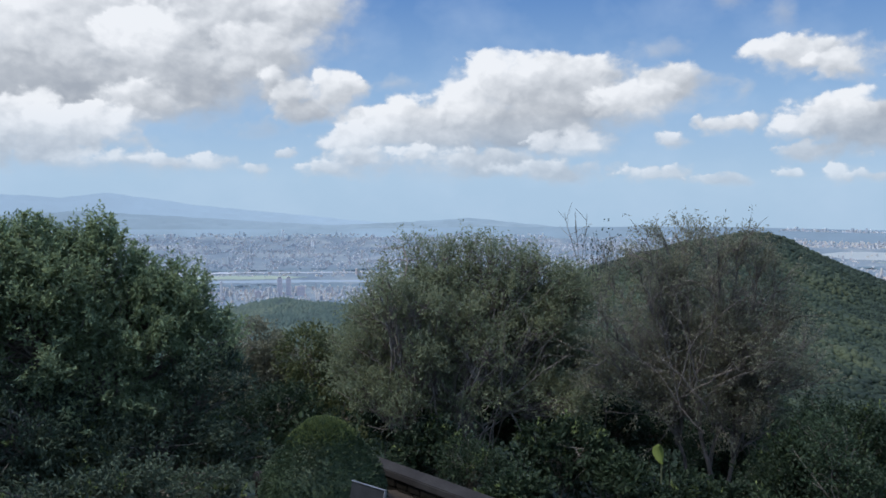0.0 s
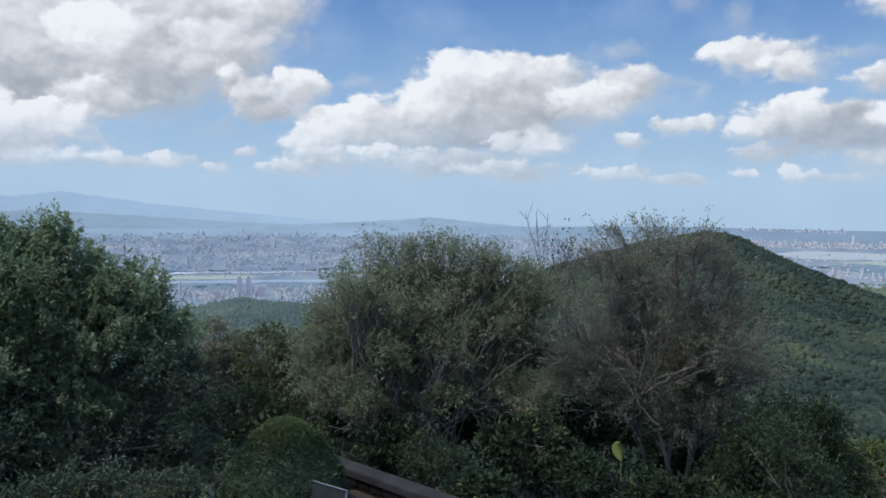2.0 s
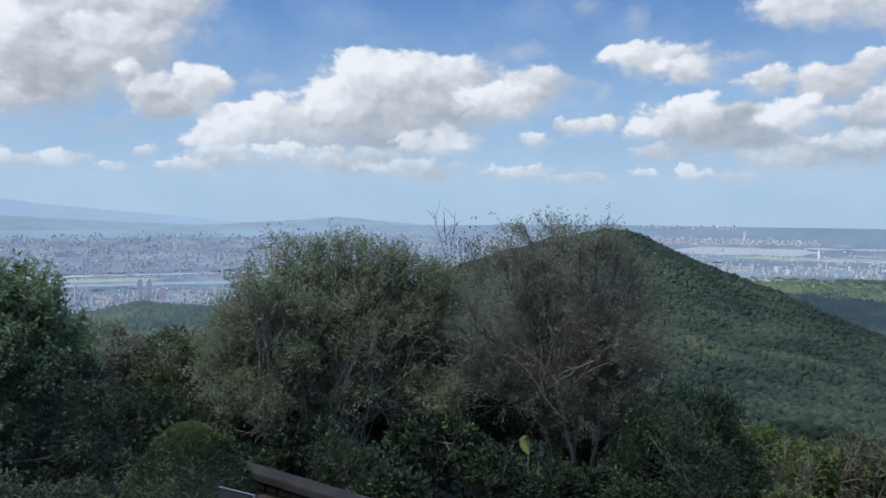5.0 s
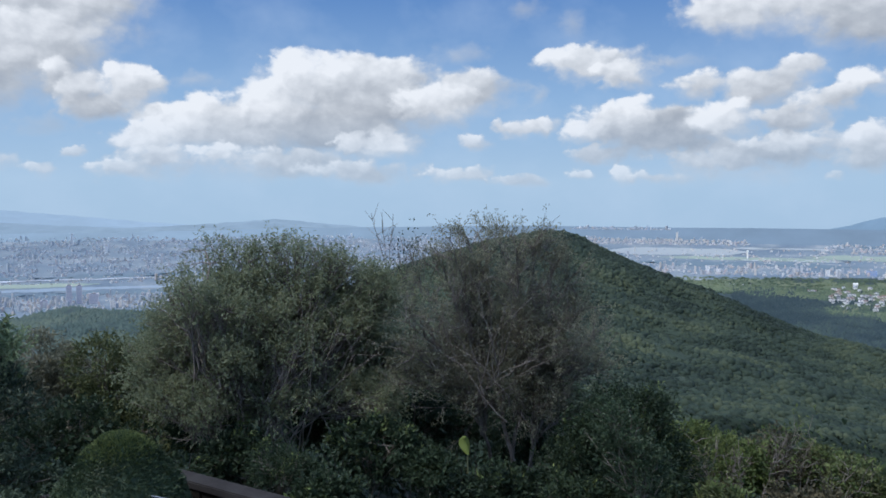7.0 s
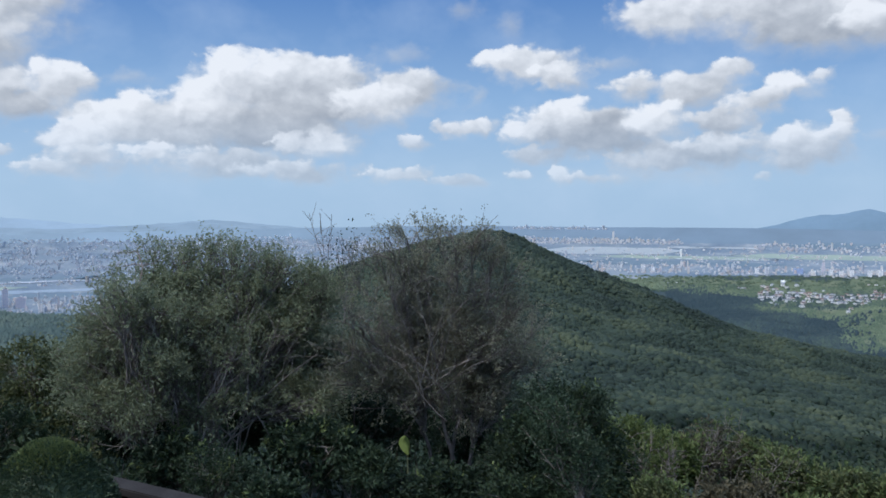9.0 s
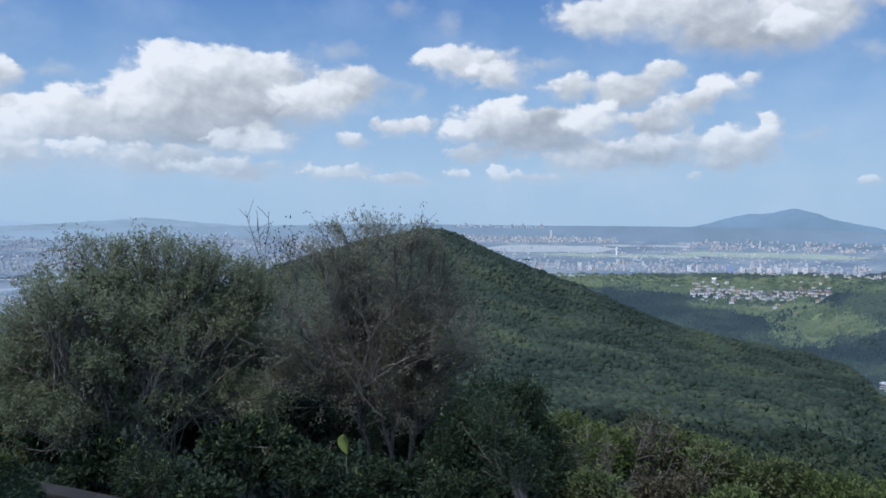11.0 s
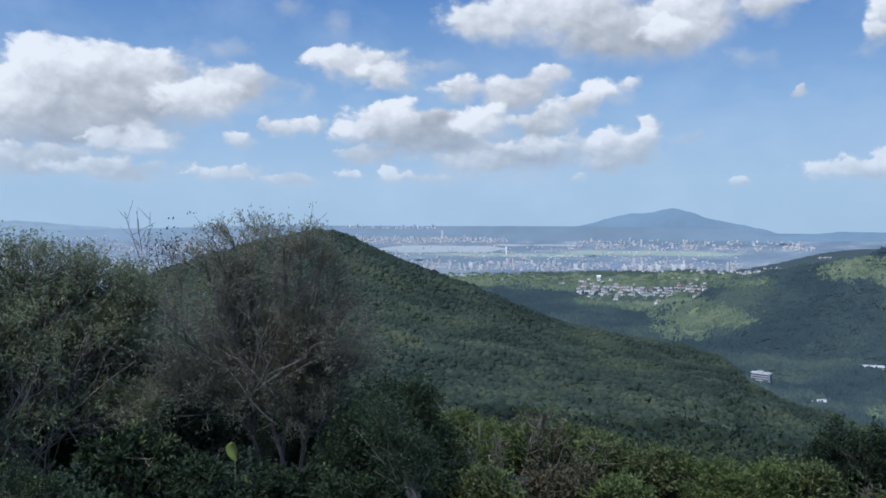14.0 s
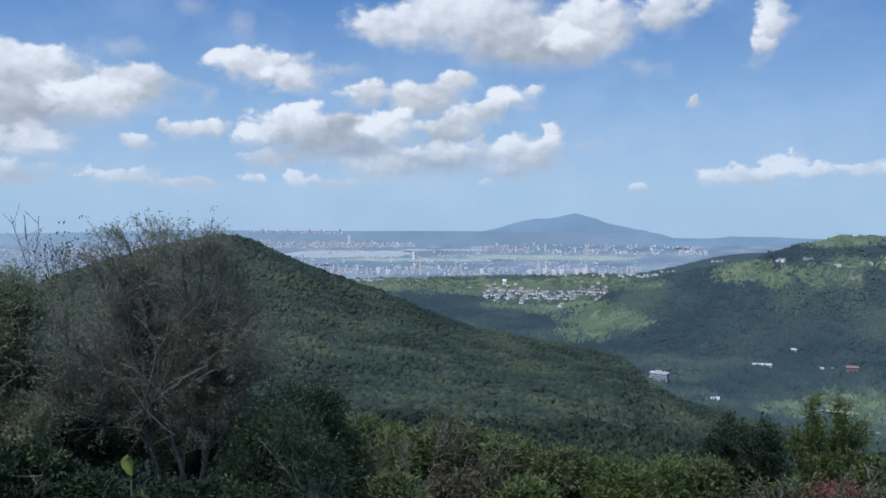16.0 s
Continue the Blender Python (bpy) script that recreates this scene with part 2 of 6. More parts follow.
# ---- sky backdrop: a ring of broken cumulus ----
# each billow: bearing, height, half width, half height in degrees, tone (above 0 whiter, below greyer)
BANK_LEFT = [(-32.5, 13.1, 7.8, 3.6, -0.1), (-31.8, 8.4, 6.0, 6.0, -0.2), (-14.7, 11.7, 8.3, 3.9, -0.1), (-23.5, 11.0, 9.1, 3.9, 0.05), (-25.2, 7.2, 7.5, 3.1, -0.3), (-17.3, 8.0, 6.2, 3.0, -0.28),
             (-12.2, 9.7, 4.2, 2.6, -0.1), (-9.0, 13.4, 3.6, 2.5, 0.0), (-20.2, 6.4, 2.8, 1.6, -0.05), (-26.8, 5.2, 2.9, 1.7, 0.1), (-23.3, 5.1, 3.8, 1.4, 0.25), (-27.9, 12.1, 1.6, 1.6, 0.3),
             (-19.5, 10.6, 3.6, 2.2, 0.22), (-30.8, 3.5, 3.6, 2.0, 0.0), (-25.9, 3.2, 4.6, 0.9, 0.0), (-22.0, 2.9, 3.5, 0.8, 0.1)]
BANK_LEFT_LOW = [(-15.9, 2.8, 1.8, 0.7, 0.1), (-13.0, 2.3, 1.1, 0.5, 0.1), (-18.5, 2.8, 2.6, 0.6, 0.0), (-10.8, 3.4, 0.8, 0.4, 0.0), (-24.5, 3.9, 5.5, 1.1, -0.1), (-28.8, 4.0, 4.0, 1.3, 0.0), (-11.4, 8.0, 1.7, 1.3, -0.1)]
BANK_CENTRE = [(-8.8, 6.2, 2.9, 1.1, -0.2), (-10.3, 7.1, 1.5, 1.7, -0.05), (-7.4, 7.6, 2.4, 1.6, 0.1), (-6.0, 8.1, 1.2, 1.0, 0.2), (8.4, 7.1, 7.1, 2.9, -0.2), (10.0, 8.9, 2.6, 1.5, 0.1), (6.9, 8.9, 3.8, 1.6, 0.15), (3.4, 9.1, 2.5, 1.6, 0.3),
               (1.8, 6.8, 2.8, 2.2, 0.15), (-2.5, 6.6, 1.8, 1.2, 0.25), (15.4, 7.9, 3.4, 1.7, -0.05), (13.0, 7.0, 3.5, 1.7, 0.12)]
BANK_CENTRE_LOW = [(6.5, 5.0, 5.6, 1.9, -0.3), (0.6, 5.1, 6.0, 2.2, -0.12), (-3.7, 5.3, 3.9, 1.7, 0.1), (9.8, 4.3, 2.1, 1.4, 0.22), (7.2, 4.2, 1.8, 1.0, 0.2), (-6.5, 4.3, 2.4, 1.4, 0.2), (-5.3, 3.0, 3.5, 1.2, -0.05), (-7.8, 2.4, 2.4, 0.8, 0.1), (-1.7, 3.5, 2.9, 0.9, 0.2),
                   (3.4, 2.9, 5.2, 1.2, -0.1), (7.9, 2.3, 4.6, 0.9, -0.1), (18.9, 5.4, 1.8, 0.8, 0.15), (17.4, 5.6, 0.8, 0.5, 0.1), (15.6, 4.5, 1.2, 0.6, 0.1), (14.6, 2.1, 2.9, 0.8, 0.0), (16.0, 2.5, 1.3, 0.5, 0.2), (18.8, 1.8, 2.2, 0.5, 0.0)]
BANK_RIGHT = [(25.1, 8.2, 1.2, 0.6, -0.05), (24.0, 9.5, 4.1, 1.4, 0.05), (25.9, 8.9, 2.4, 1.1, 0.0), (21.9, 10.1, 1.8, 0.8, 0.2), (34.6, 7.6, 3.2, 1.5, -0.1), (36.8, 8.8, 2.0, 0.9, 0.0), (30.7, 7.9, 2.0, 1.0, 0.05), (38.6, 6.7, 2.5, 1.1, 0.05), (40.7, 7.8, 2.3, 1.0, 0.2), (42.7, 8.4, 1.3, 0.6, 0.1),
              (28.4, 4.9, 6.0, 1.9, -0.35), (36.6, 5.4, 2.8, 1.2, -0.2), (32.3, 5.7, 2.3, 1.5, 0.15), (23.4, 5.0, 1.9, 1.0, 0.15), (24.9, 6.0, 2.4, 1.3, 0.25), (26.6, 6.6, 1.3, 1.0, 0.3)]
BANK_RIGHT_LOW = [(35.0, 3.4, 6.2, 1.2, -0.25), (31.1, 3.0, 3.8, 0.9, -0.15), (41.5, 3.4, 2.8, 1.4, -0.1), (37.8, 4.1, 2.8, 1.0, 0.1), (41.3, 4.4, 2.4, 1.1, 0.15), (43.7, 5.3, 0.9, 1.0, 0.15), (43.2, 4.4, 1.3, 0.8, 0.1), (34.0, 4.0, 1.4, 0.6, 0.15),
                  (26.0, 2.1, 1.3, 0.7, 0.15), (23.0, 2.1, 1.2, 0.5, 0.1), (28.2, 2.0, 2.4, 0.5, 0.0), (39.0, 1.9, 0.9, 0.4, 0.1), (20.2, 5.5, 1.6, 0.7, 0.0), (24.2, 3.6, 2.2, 0.7, -0.1)]
BANK_HIGH = [(42.9, 11.3, 5.7, 2.1, -0.25), (38.6, 12.9, 6.2, 2.4, 0.0), (32.7, 12.5, 3.9, 1.6, 0.1), (46.3, 12.0, 3.6, 2.3, 0.0), (51.1, 13.0, 2.0, 1.5, 0.0), (53.3, 13.6, 1.3, 0.9, 0.05), (57.8, 12.0, 1.2, 1.6, 0.0), (57.2, 10.6, 1.0, 1.1, -0.05), (45.0, 11.4, 2.0, 1.1, 0.1), (53.0, 7.4, 0.5, 0.4, -0.1)]
BANK_EAST = [(56.6, 2.2, 4.2, 0.8, 0.0), (54.5, 2.4, 1.8, 0.7, 0.15), (58.5, 2.9, 1.6, 1.1, 0.3), (60.4, 2.6, 1.2, 0.6, 0.2), (63.2, 2.6, 1.9, 0.6, 0.1), (64.1, 3.0, 0.8, 0.5, 0.2), (65.4, 2.6, 1.8, 0.7, 0.1), (49.6, 1.6, 1.1, 0.35, 0.1)]
VAPOUR = [(14.4, 10.4, 2.8, 0.9, -0.2), (19.9, 7.5, 1.1, 0.9, -0.2), (22.3, 12.3, 1.2, 1.2, -0.3), (-3.3, 8.3, 1.8, 0.7, -0.2), (-12.2, 5.2, 2.6, 0.9, -0.5), (29.0, 9.7, 2.6, 0.6, -0.3), (50.0, 9.6, 1.8, 0.9, -0.2), (56.5, 9.5, 1.4, 0.5, -0.3), (19.1, 13.4, 2.2, 0.8, -0.3),
          (46.0, 4.5, 1.6, 0.6, -0.4), (2.5, 2.4, 10.0, 1.1, -0.1), (33.0, 2.2, 10.0, 0.9, -0.1), (-22.0, 2.5, 9.0, 1.0, -0.1)]


def cloud_group(az0, az1):
    """Node group for a stretch of the ring: bearing, height (degrees), unevenness of the rim, relief -> how much cloud there is, and how white."""
    g = bpy.data.node_groups.new("cloud_billows", "ShaderNodeTree")
    for key in ("u", "v", "rim", "relief"):
        g.interface.new_socket(key, in_out="INPUT", socket_type="NodeSocketFloat")
    for key in ("cover", "tone"):
        g.interface.new_socket(key, in_out="OUTPUT", socket_type="NodeSocketFloat")
    gi, go = g.nodes.new("NodeGroupInput"), g.nodes.new("NodeGroupOutput")
    at_uv = g.nodes.new("ShaderNodeCombineXYZ")
    g.links.new(gi.outputs[0], at_uv.inputs[0]), g.links.new(gi.outputs[1], at_uv.inputs[1])

    def vec(op, a, b, c=None):
        n = g.nodes.new("ShaderNodeVectorMath")
        n.operation = op
        g.links.new(a, n.inputs[0])
        n.inputs[1].default_value = b
        if c:
            n.inputs[2].default_value = c
        return n

    def blend(fac, a, b):
        n = g.nodes.new("ShaderNodeMix")
        g.links.new(fac, n.inputs[0])
        for sock, value in ((n.inputs[2], a), (n.inputs[3], b)):
            if isinstance(value, float):
                sock.default_value = value
            else:
                g.links.new(value, sock)
        return n.outputs[0]

    cover, tone = 0.0, 0.5
    near = lambda rows: [q for q in rows if az0 - q[2] - 2 < q[0] < az1 + q[2] + 2]
    solid = near(BANK_LEFT + BANK_LEFT_LOW + BANK_CENTRE_LOW + BANK_CENTRE + BANK_RIGHT_LOW + BANK_RIGHT + BANK_HIGH + BANK_EAST)
    for thin, rows in ((True, near(VAPOUR)), (False, solid)):
        for cu, cv, ru, rv, light in rows:
            s = vec("MULTIPLY_ADD", at_uv.outputs[0], (1 / ru, 1 / rv, 0), (-cu / ru, -cv / rv, 0)).outputs[0]
            q = math_of(g, "ADD", vec("LENGTH", s, (0, 0, 0)).outputs["Value"], math_of(g, "MULTIPLY", gi.outputs[2], min(max(1.25 / rv, 0.55), 1.5)))
            lit = vec("DOT_PRODUCT", s, (-0.20, 0.42, 0)).outputs["Value"]     # towards the sun: high on the left
            soft = g.nodes.new("ShaderNodeMapRange")
            for key, value in (("From Min", -0.42), ("From Max", 0.35), ("To Min", -0.5 if thin else -0.35 if rv < 1.3 else 0.02), ("To Max", 0.88 if not thin else 0.2)):
                soft.inputs[key].default_value = value
            g.links.new(lit, soft.inputs["Value"])
            body = g.nodes.new("ShaderNodeMapRange")
            body.interpolation_type = "SMOOTHSTEP"
            body.inputs["From Min"].default_value = 1.22
            body.inputs["To Max"].default_value = 0.45 if thin else min(0.68 + rv * 0.35, 1.0)
            g.links.new(soft.outputs[0], body.inputs["From Max"])
            g.links.new(q, body.inputs["Value"])
            shade = math_of(g, "ADD", math_of(g, "ADD", lit, 0.56 + 1.2 * light), gi.outputs[3])
            cover = blend(body.outputs[0], cover, 1.0)
            tone = blend(body.outputs[0], tone, shade)
    g.links.new(cover, go.inputs[0]), g.links.new(tone, go.inputs[1])
    return g


def sky_material(az0, az1):
    m, nt, n, l, b = nodes_of("sky_backdrop")
    n.remove(b)
    sep = n.new("ShaderNodeSeparateXYZ")
    obj = n.new("ShaderNodeTexCoord").outputs["Object"]
    l.new(obj, sep.inputs[0])
    x, y, z = sep.outputs
    flat = math_of(nt, "SQRT", math_of(nt, "ADD", math_of(nt, "MULTIPLY", x, x), math_of(nt, "MULTIPLY", y, y)))
    az = math_of(nt, "MULTIPLY", math_of(nt, "ARCTAN2", x, y), 57.2958)
    el = math_of(nt, "MULTIPLY", math_of(nt, "ARCTAN2", z, flat), 57.2958)
    grid = n.new("ShaderNodeCombineXYZ")
    l.new(az, grid.inputs[0]), l.new(math_of(nt, "MULTIPLY", el, 1.3), grid.inputs[1])

    def fbm(dx, dy, scale, detail=6, rough=0.55):
        sh = n.new("ShaderNodeVectorMath")
        sh.operation = "ADD"
        sh.inputs[1].default_value = (dx, dy, 0)
        l.new(grid.outputs[0], sh.inputs[0])
        return math_of(nt, "SUBTRACT", noise_of(nt, scale, detail, rough, sh.outputs[0]), 0.5)

    def scaled(value, k):
        return math_of(nt, "MULTIPLY", value, k)

    u = math_of(nt, "ADD", az, scaled(fbm(31, 0, 0.42, 4), 2.6))
    v = math_of(nt, "ADD", el, scaled(fbm(0, 57, 0.42, 4), 1.3))
    warped = n.new("ShaderNodeCombineXYZ")
    l.new(u, warped.inputs[0]), l.new(scaled(v, 1.3), warped.inputs[1])

    def heads(dx, dy, scale):
        sh = n.new("ShaderNodeVectorMath")
        sh.operation = "ADD"
        sh.inputs[1].default_value = (dx, dy, 0)
        l.new(warped.outputs[0], sh.inputs[0])
        t = n.new("ShaderNodeTexVoronoi")
        t.feature = "SMOOTH_F1"
        t.inputs["Scale"].default_value, t.inputs["Smoothness"].default_value = scale, 0.5
        t.inputs["Detail"].default_value, t.inputs["Roughness"].default_value = 1.5, 0.5
        l.new(sh.outputs[0], t.inputs["Vector"])
        return t.outputs["Distance"]

    puff = heads(0, 0, 0.75)
    rim = math_of(nt, "ADD", scaled(math_of(nt, "SUBTRACT", puff, 0.62), 0.42), scaled(fbm(5, 9, 0.5, 8, 0.6), 1.0))
    grain = math_of(nt, "SUBTRACT", fbm(5, 9, 0.3, 7, 0.58), fbm(4.6, 9.8, 0.3, 7, 0.58))
    lumps = math_of(nt, "SUBTRACT", heads(-0.35, 0.6, 0.75), puff)
    relief = math_of(nt, "ADD", scaled(grain, 0.9), math_of(nt, "ADD", scaled(lumps, 0.22), scaled(fbm(80, 2, 0.22, 5), 0.75)))
    c = n.new("ShaderNodeGroup")
    c.node_tree = cloud_group(az0, az1)
    for i, value in enumerate((u, v, rim, relief)):
        l.new(value, c.inputs[i])
    cover, tone = c.outputs
    blue = ramp(nt, SKY_STOPS, math_of(nt, "DIVIDE", math_of(nt, "ADD", el, 3.0), 40.0, clamp=True))
    veil = scaled(math_of(nt, "SUBTRACT", fbm(7, 3, 0.16, 4), -0.06, clamp=True), 0.7)
    blue = mix_of(nt, veil, blue, (0.31, 0.36, 0.42))
    cloud = ramp(nt, ((0.0, (0.195, 0.207, 0.224)), (0.35, (0.262, 0.270, 0.280)), (0.7, (0.360, 0.363, 0.366)), (1.0, (0.452, 0.448, 0.442))), tone)
    low = n.new("ShaderNodeMapRange")
    low.inputs["From Min"].default_value, low.inputs["From Max"].default_value = 0.2, 6.5
    l.new(el, low.inputs["Value"])
    fade = math_of(nt, "ADD", scaled(low.outputs[0], 0.52), 0.46)
    em = n.new("ShaderNodeEmission")
    l.new(mix_of(nt, math_of(nt, "MULTIPLY", cover, fade), blue, cloud), em.inputs[0])
    em.inputs["Strength"].default_value = 0.73
    l.new(em.outputs[0], n["Material Output"].inputs[0])
    m.cycles.emission_sampling = "NONE"
    return m


SKY_STOPS = ((0.0, (0.206, 0.274, 0.340)), (0.12, (0.216, 0.288, 0.355)), (0.26, (0.150, 0.230, 0.334)), (0.44, (0.062, 0.128, 0.262)), (1.0, (0.045, 0.100, 0.238)))
# ---- building helpers ----
RNG = np.random.default_rng(7)


def at(az, el, r):
    """A place by bearing and height angle (degrees) as seen from the lookout, r metres out."""
    a = radians(az)
    return Vector((r * math.sin(a), r * math.cos(a), EYE + r * math.tan(radians(el))))


def mesh_of(name, verts, faces, mats, index=None, smooth=False):
    me = bpy.data.meshes.new(name)
    v, f = np.asarray(verts, np.float32).reshape(-1, 3), np.asarray(faces, np.int32)
    k = f.shape[1]
    me.vertices.add(len(v)), me.loops.add(f.size), me.polygons.add(len(f))
    me.vertices.foreach_set("co", v.ravel())
    me.loops.foreach_set("vertex_index", f.ravel())
    me.polygons.foreach_set("loop_start", np.arange(len(f), dtype=np.int32) * k)
    for m in (mats if isinstance(mats, (list, tuple)) else [mats]):
        me.materials.append(m)
    if index is not None:
        me.polygons.foreach_set("material_index", np.asarray(index, np.int32))
    me.update(calc_edges=True)
    me.validate()
    me.polygons.foreach_set("use_smooth", np.full(len(me.polygons), smooth))
    return me


def thing(name, label, category, where, group="", kind=""):
    e = new(name)
    e.location = where
    return tagged(e, label, category, group, kind)


def part_mesh(name, me, parent, label=""):
    ob = new(name, me)
    ob.parent = parent
    return tagged(ob, label)


def part(name, bm, material, parent, label="", smooth=False):
    me = bpy.data.meshes.new(name)
    bm.to_mesh(me)
    bm.free()
    me.materials.append(material)
    me.polygons.foreach_set("use_smooth", np.full(len(me.polygons), smooth))
    return part_mesh(name, me, parent, label)


def box(bm, x0, y0, z0, x1, y1, z1, bevel=0.0, m=None):
    ret = bmesh.ops.create_cube(bm, size=1.0)
    vs = ret["verts"]
    bmesh.ops.scale(bm, vec=(x1 - x0, y1 - y0, z1 - z0), verts=vs)
    bmesh.ops.translate(bm, vec=((x0 + x1) / 2, (y0 + y1) / 2, (z0 + z1) / 2), verts=vs)
    if bevel:
        es = list({e for v in vs for e in v.link_edges})
        out = bmesh.ops.bevel(bm, geom=es, offset=bevel, segments=2, affect="EDGES")
        vs = list({v for f in out["faces"] for v in f.verts} | {v for v in vs if v.is_valid})
    if m is not None:
        bmesh.ops.transform(bm, matrix=m, verts=[v for v in vs if v.is_valid])


# ---- the land: one sheet, from the terrace down over the hills and the plain to the horizon ----
AZ_CREST = [-60, -5, 0, 5, 10.9, 14.3, 17, 19.7, 21.8, 23.1, 24.8, 28.6, 32, 35, 38.3, 42.2, 46, 48.2, 49.2, 50.3, 52.2, 55.5, 60, 80]
EL_CREST = [-9.8, -9.6, -8.8, -6.37, -4.07, -2.97, -2.27, -1.82, -1.57, -2.07, -2.92, -4.37, -5.67, -6.87, -8.02, -8.85, -9.25, -9.7, -10.3, -11.5, -12.5, -13.6, -14.4, -14.8]
AZ_DOME = [-60, -20, -15.7, -13.5, -11.2, -8.8, -5.7, 0, 6, 12, 34, 38, 44, 48, 52, 56, 64, 80]
EL_DOME = [-7.6, -7.4, -7.3, -6.95, -6.38, -6.8, -7.1, -7.3, -7.4, -8.0, -8.2, -8.8, -9.0, -9.6, -10.3, -10.0, -9.6, -9.5]
AZ_RIGHT = [-60, 10, 30, 39, 43, 46.5, 48, 51.4, 54.3, 57.1, 59.8, 62, 70, 80]
EL_RIGHT = [-7.4, -7.0, -7.0, -6.9, -6.9, -6.6, -5.6, -4.3, -3.5, -3.0, -2.1, -1.5, -1.35, -1.3]


def smooth_rows(a, n):
    for _ in range(n):
        a = np.concatenate([a[:1], (a[:-2] + 2 * a[1:-1] + a[2:]) / 4, a[-1:]])
    return a


R_KNOTS = np.array([280, 600, 1000, 1300, 1550, 2000, 2350, 2550, 3000, 3300, 3450, 3600.0])


def height_table(az, r):
    """Heights on the grid of bearings az and distances r."""
    crest = np.interp(az, AZ_CREST, EL_CREST)
    side = np.interp(az, [-8, 6], [0, 1])
    near = -13 - 4.0 * side
    rows = [near, near + (crest - near) * 0.55, crest,
            np.where(az < 46, crest - 2.6 * side, -11.8) + (1 - side) * 0.6,
            np.interp(az, AZ_DOME, EL_DOME), np.interp(az, AZ_RIGHT, EL_RIGHT),
            np.interp(az, [-60, 10, 30, 46, 50, 55, 60, 70], [-5.9, -5.8, -5.5, -5.5, -5.0, -4.2, -3.2, -2.4]),
            np.interp(az, [-60, 20, 30, 39, 46, 50, 55, 62, 70], [-5.0, -4.8, -4.7, -4.5, -4.3, -4.4, -3.4, -2.6, -2.4]),
            np.interp(az, [-60, 20, 45, 55, 70], [-3.3, -3.2, -3.15, -2.6, -2.3]),
            np.interp(az, [-60, 20, 30, 45, 55, 70], [-2.2, -2.3, -2.45, -2.5, -2.1, -1.9]),
            np.interp(az, [-60, -10, 0, 18, 27, 40, 49, 52, 55.7, 62], [-1.6, -1.7, -1.5, -1.2, -1.28, -1.28, -1.4, -1.9, -1.62, -1.7]),
            np.full_like(az, -1.75)]
    el = np.array(rows)
    out = np.empty((len(r), len(az)))
    for j in range(len(az)):
        out[:, j] = np.interp(r, R_KNOTS, el[:, j])
    out = smooth_rows(out, 2)
    z = EYE + r[:, None] * np.tan(np.radians(out))
    z_near = np.interp(r, [0, 3.2, 3.7, 9.6, 11, 15, 20, 30, 60, 120, 280], [2, 2, 0.2, 0.2, -0.45, -1.3, -3.2, -7.5, -18, -36, EYE - 280 * math.tan(radians(16.8))])
    past_wall = az[None, :] - np.interp(r, [6.95, 7.67, 8.65, 9.9, 10.5], [22, 12, 3.2, -4.1, -6.8])[:, None]
    drop = 1.3 * np.clip((past_wall - 0.8) / 3, 0, 1) * np.interp(r, [3.8, 6.5, 9, 12, 16], [0, 0.6, 1, 0.7, 0])[:, None] * (np.abs(az) < 100)[None, :]
    w = np.clip((r - 100) / 180, 0, 1)[:, None]
    return np.where(r[:, None] < 280, (z_near[:, None] - drop) * (1 - w) + w * (EYE + 280 * np.tan(np.radians(near)))[None, :], z)


AZ_GRID = np.concatenate([np.arange(-180, -40, 4.0), np.arange(-40, 76, 0.25), np.arange(76, 180, 4.0)])
R_GRID = np.concatenate([[0.5, 2, 3.2, 3.7, 5, 7, 8.5, 9.6, 9.9], np.geomspace(11, 280, 34), np.linspace(292, 1040, 64), np.linspace(1055, 2050, 66), np.linspace(2070, 3600, 74)])
Z_GRID = height_table(AZ_GRID, R_GRID)
# gullies and spurs on the hills, none on the terrace and little on the plain
for i, r in enumerate(R_GRID):
    amp = np.interp(r, [30, 280, 900, 1500, 2000, 2350, 2550], [0, 9, 22, 24, 11, 5, 1.0])
    if amp > 0:
        for j, a in enumerate(AZ_GRID):
            x, y = r * math.sin(radians(a)), r * math.cos(radians(a))
            if 47 < a < 76 and 1100 < r < 1950:     # spurs that run down to the valley
                Z_GRID[i, j] += np.interp(r, [1100, 1300, 1700, 1900], [0, 20, 20, 0]) * np.interp(a, [47, 50], [0, 1]) * noise.fractal((x / 520, y / 95, 4.4), 1.0, 2.0, 3)
            Z_GRID[i, j] += amp * noise.fractal((x / 170, y / 170, 0.3), 1.0, 2.0, 4) * (0.25 if abs(r - 1000) < 60 or (a < 8 and abs(r - 1560) < 160) else 1.0)


def ground_z(az, r):
    """Height of the land at a bearing and distance (arrays)."""
    az, r = np.atleast_1d(az).astype(float), np.atleast_1d(r).astype(float)
    i = np.clip(np.searchsorted(R_GRID, r) - 1, 0, len(R_GRID) - 2)
    j = np.clip(np.searchsorted(AZ_GRID, az) - 1, 0, len(AZ_GRID) - 2)
    fr, fa = np.clip((r - R_GRID[i]) / (R_GRID[i + 1] - R_GRID[i]), 0, 1), np.clip((az - AZ_GRID[j]) / (AZ_GRID[j + 1] - AZ_GRID[j]), 0, 1)
    z = Z_GRID
    return (z[i, j] * (1 - fr) + z[i + 1, j] * fr) * (1 - fa) + (z[i, j + 1] * (1 - fr) + z[i + 1, j + 1] * fr) * fa


def polar(az, r, z):
    return np.stack([r * np.sin(np.radians(az)), r * np.cos(np.radians(az)), z], -1)


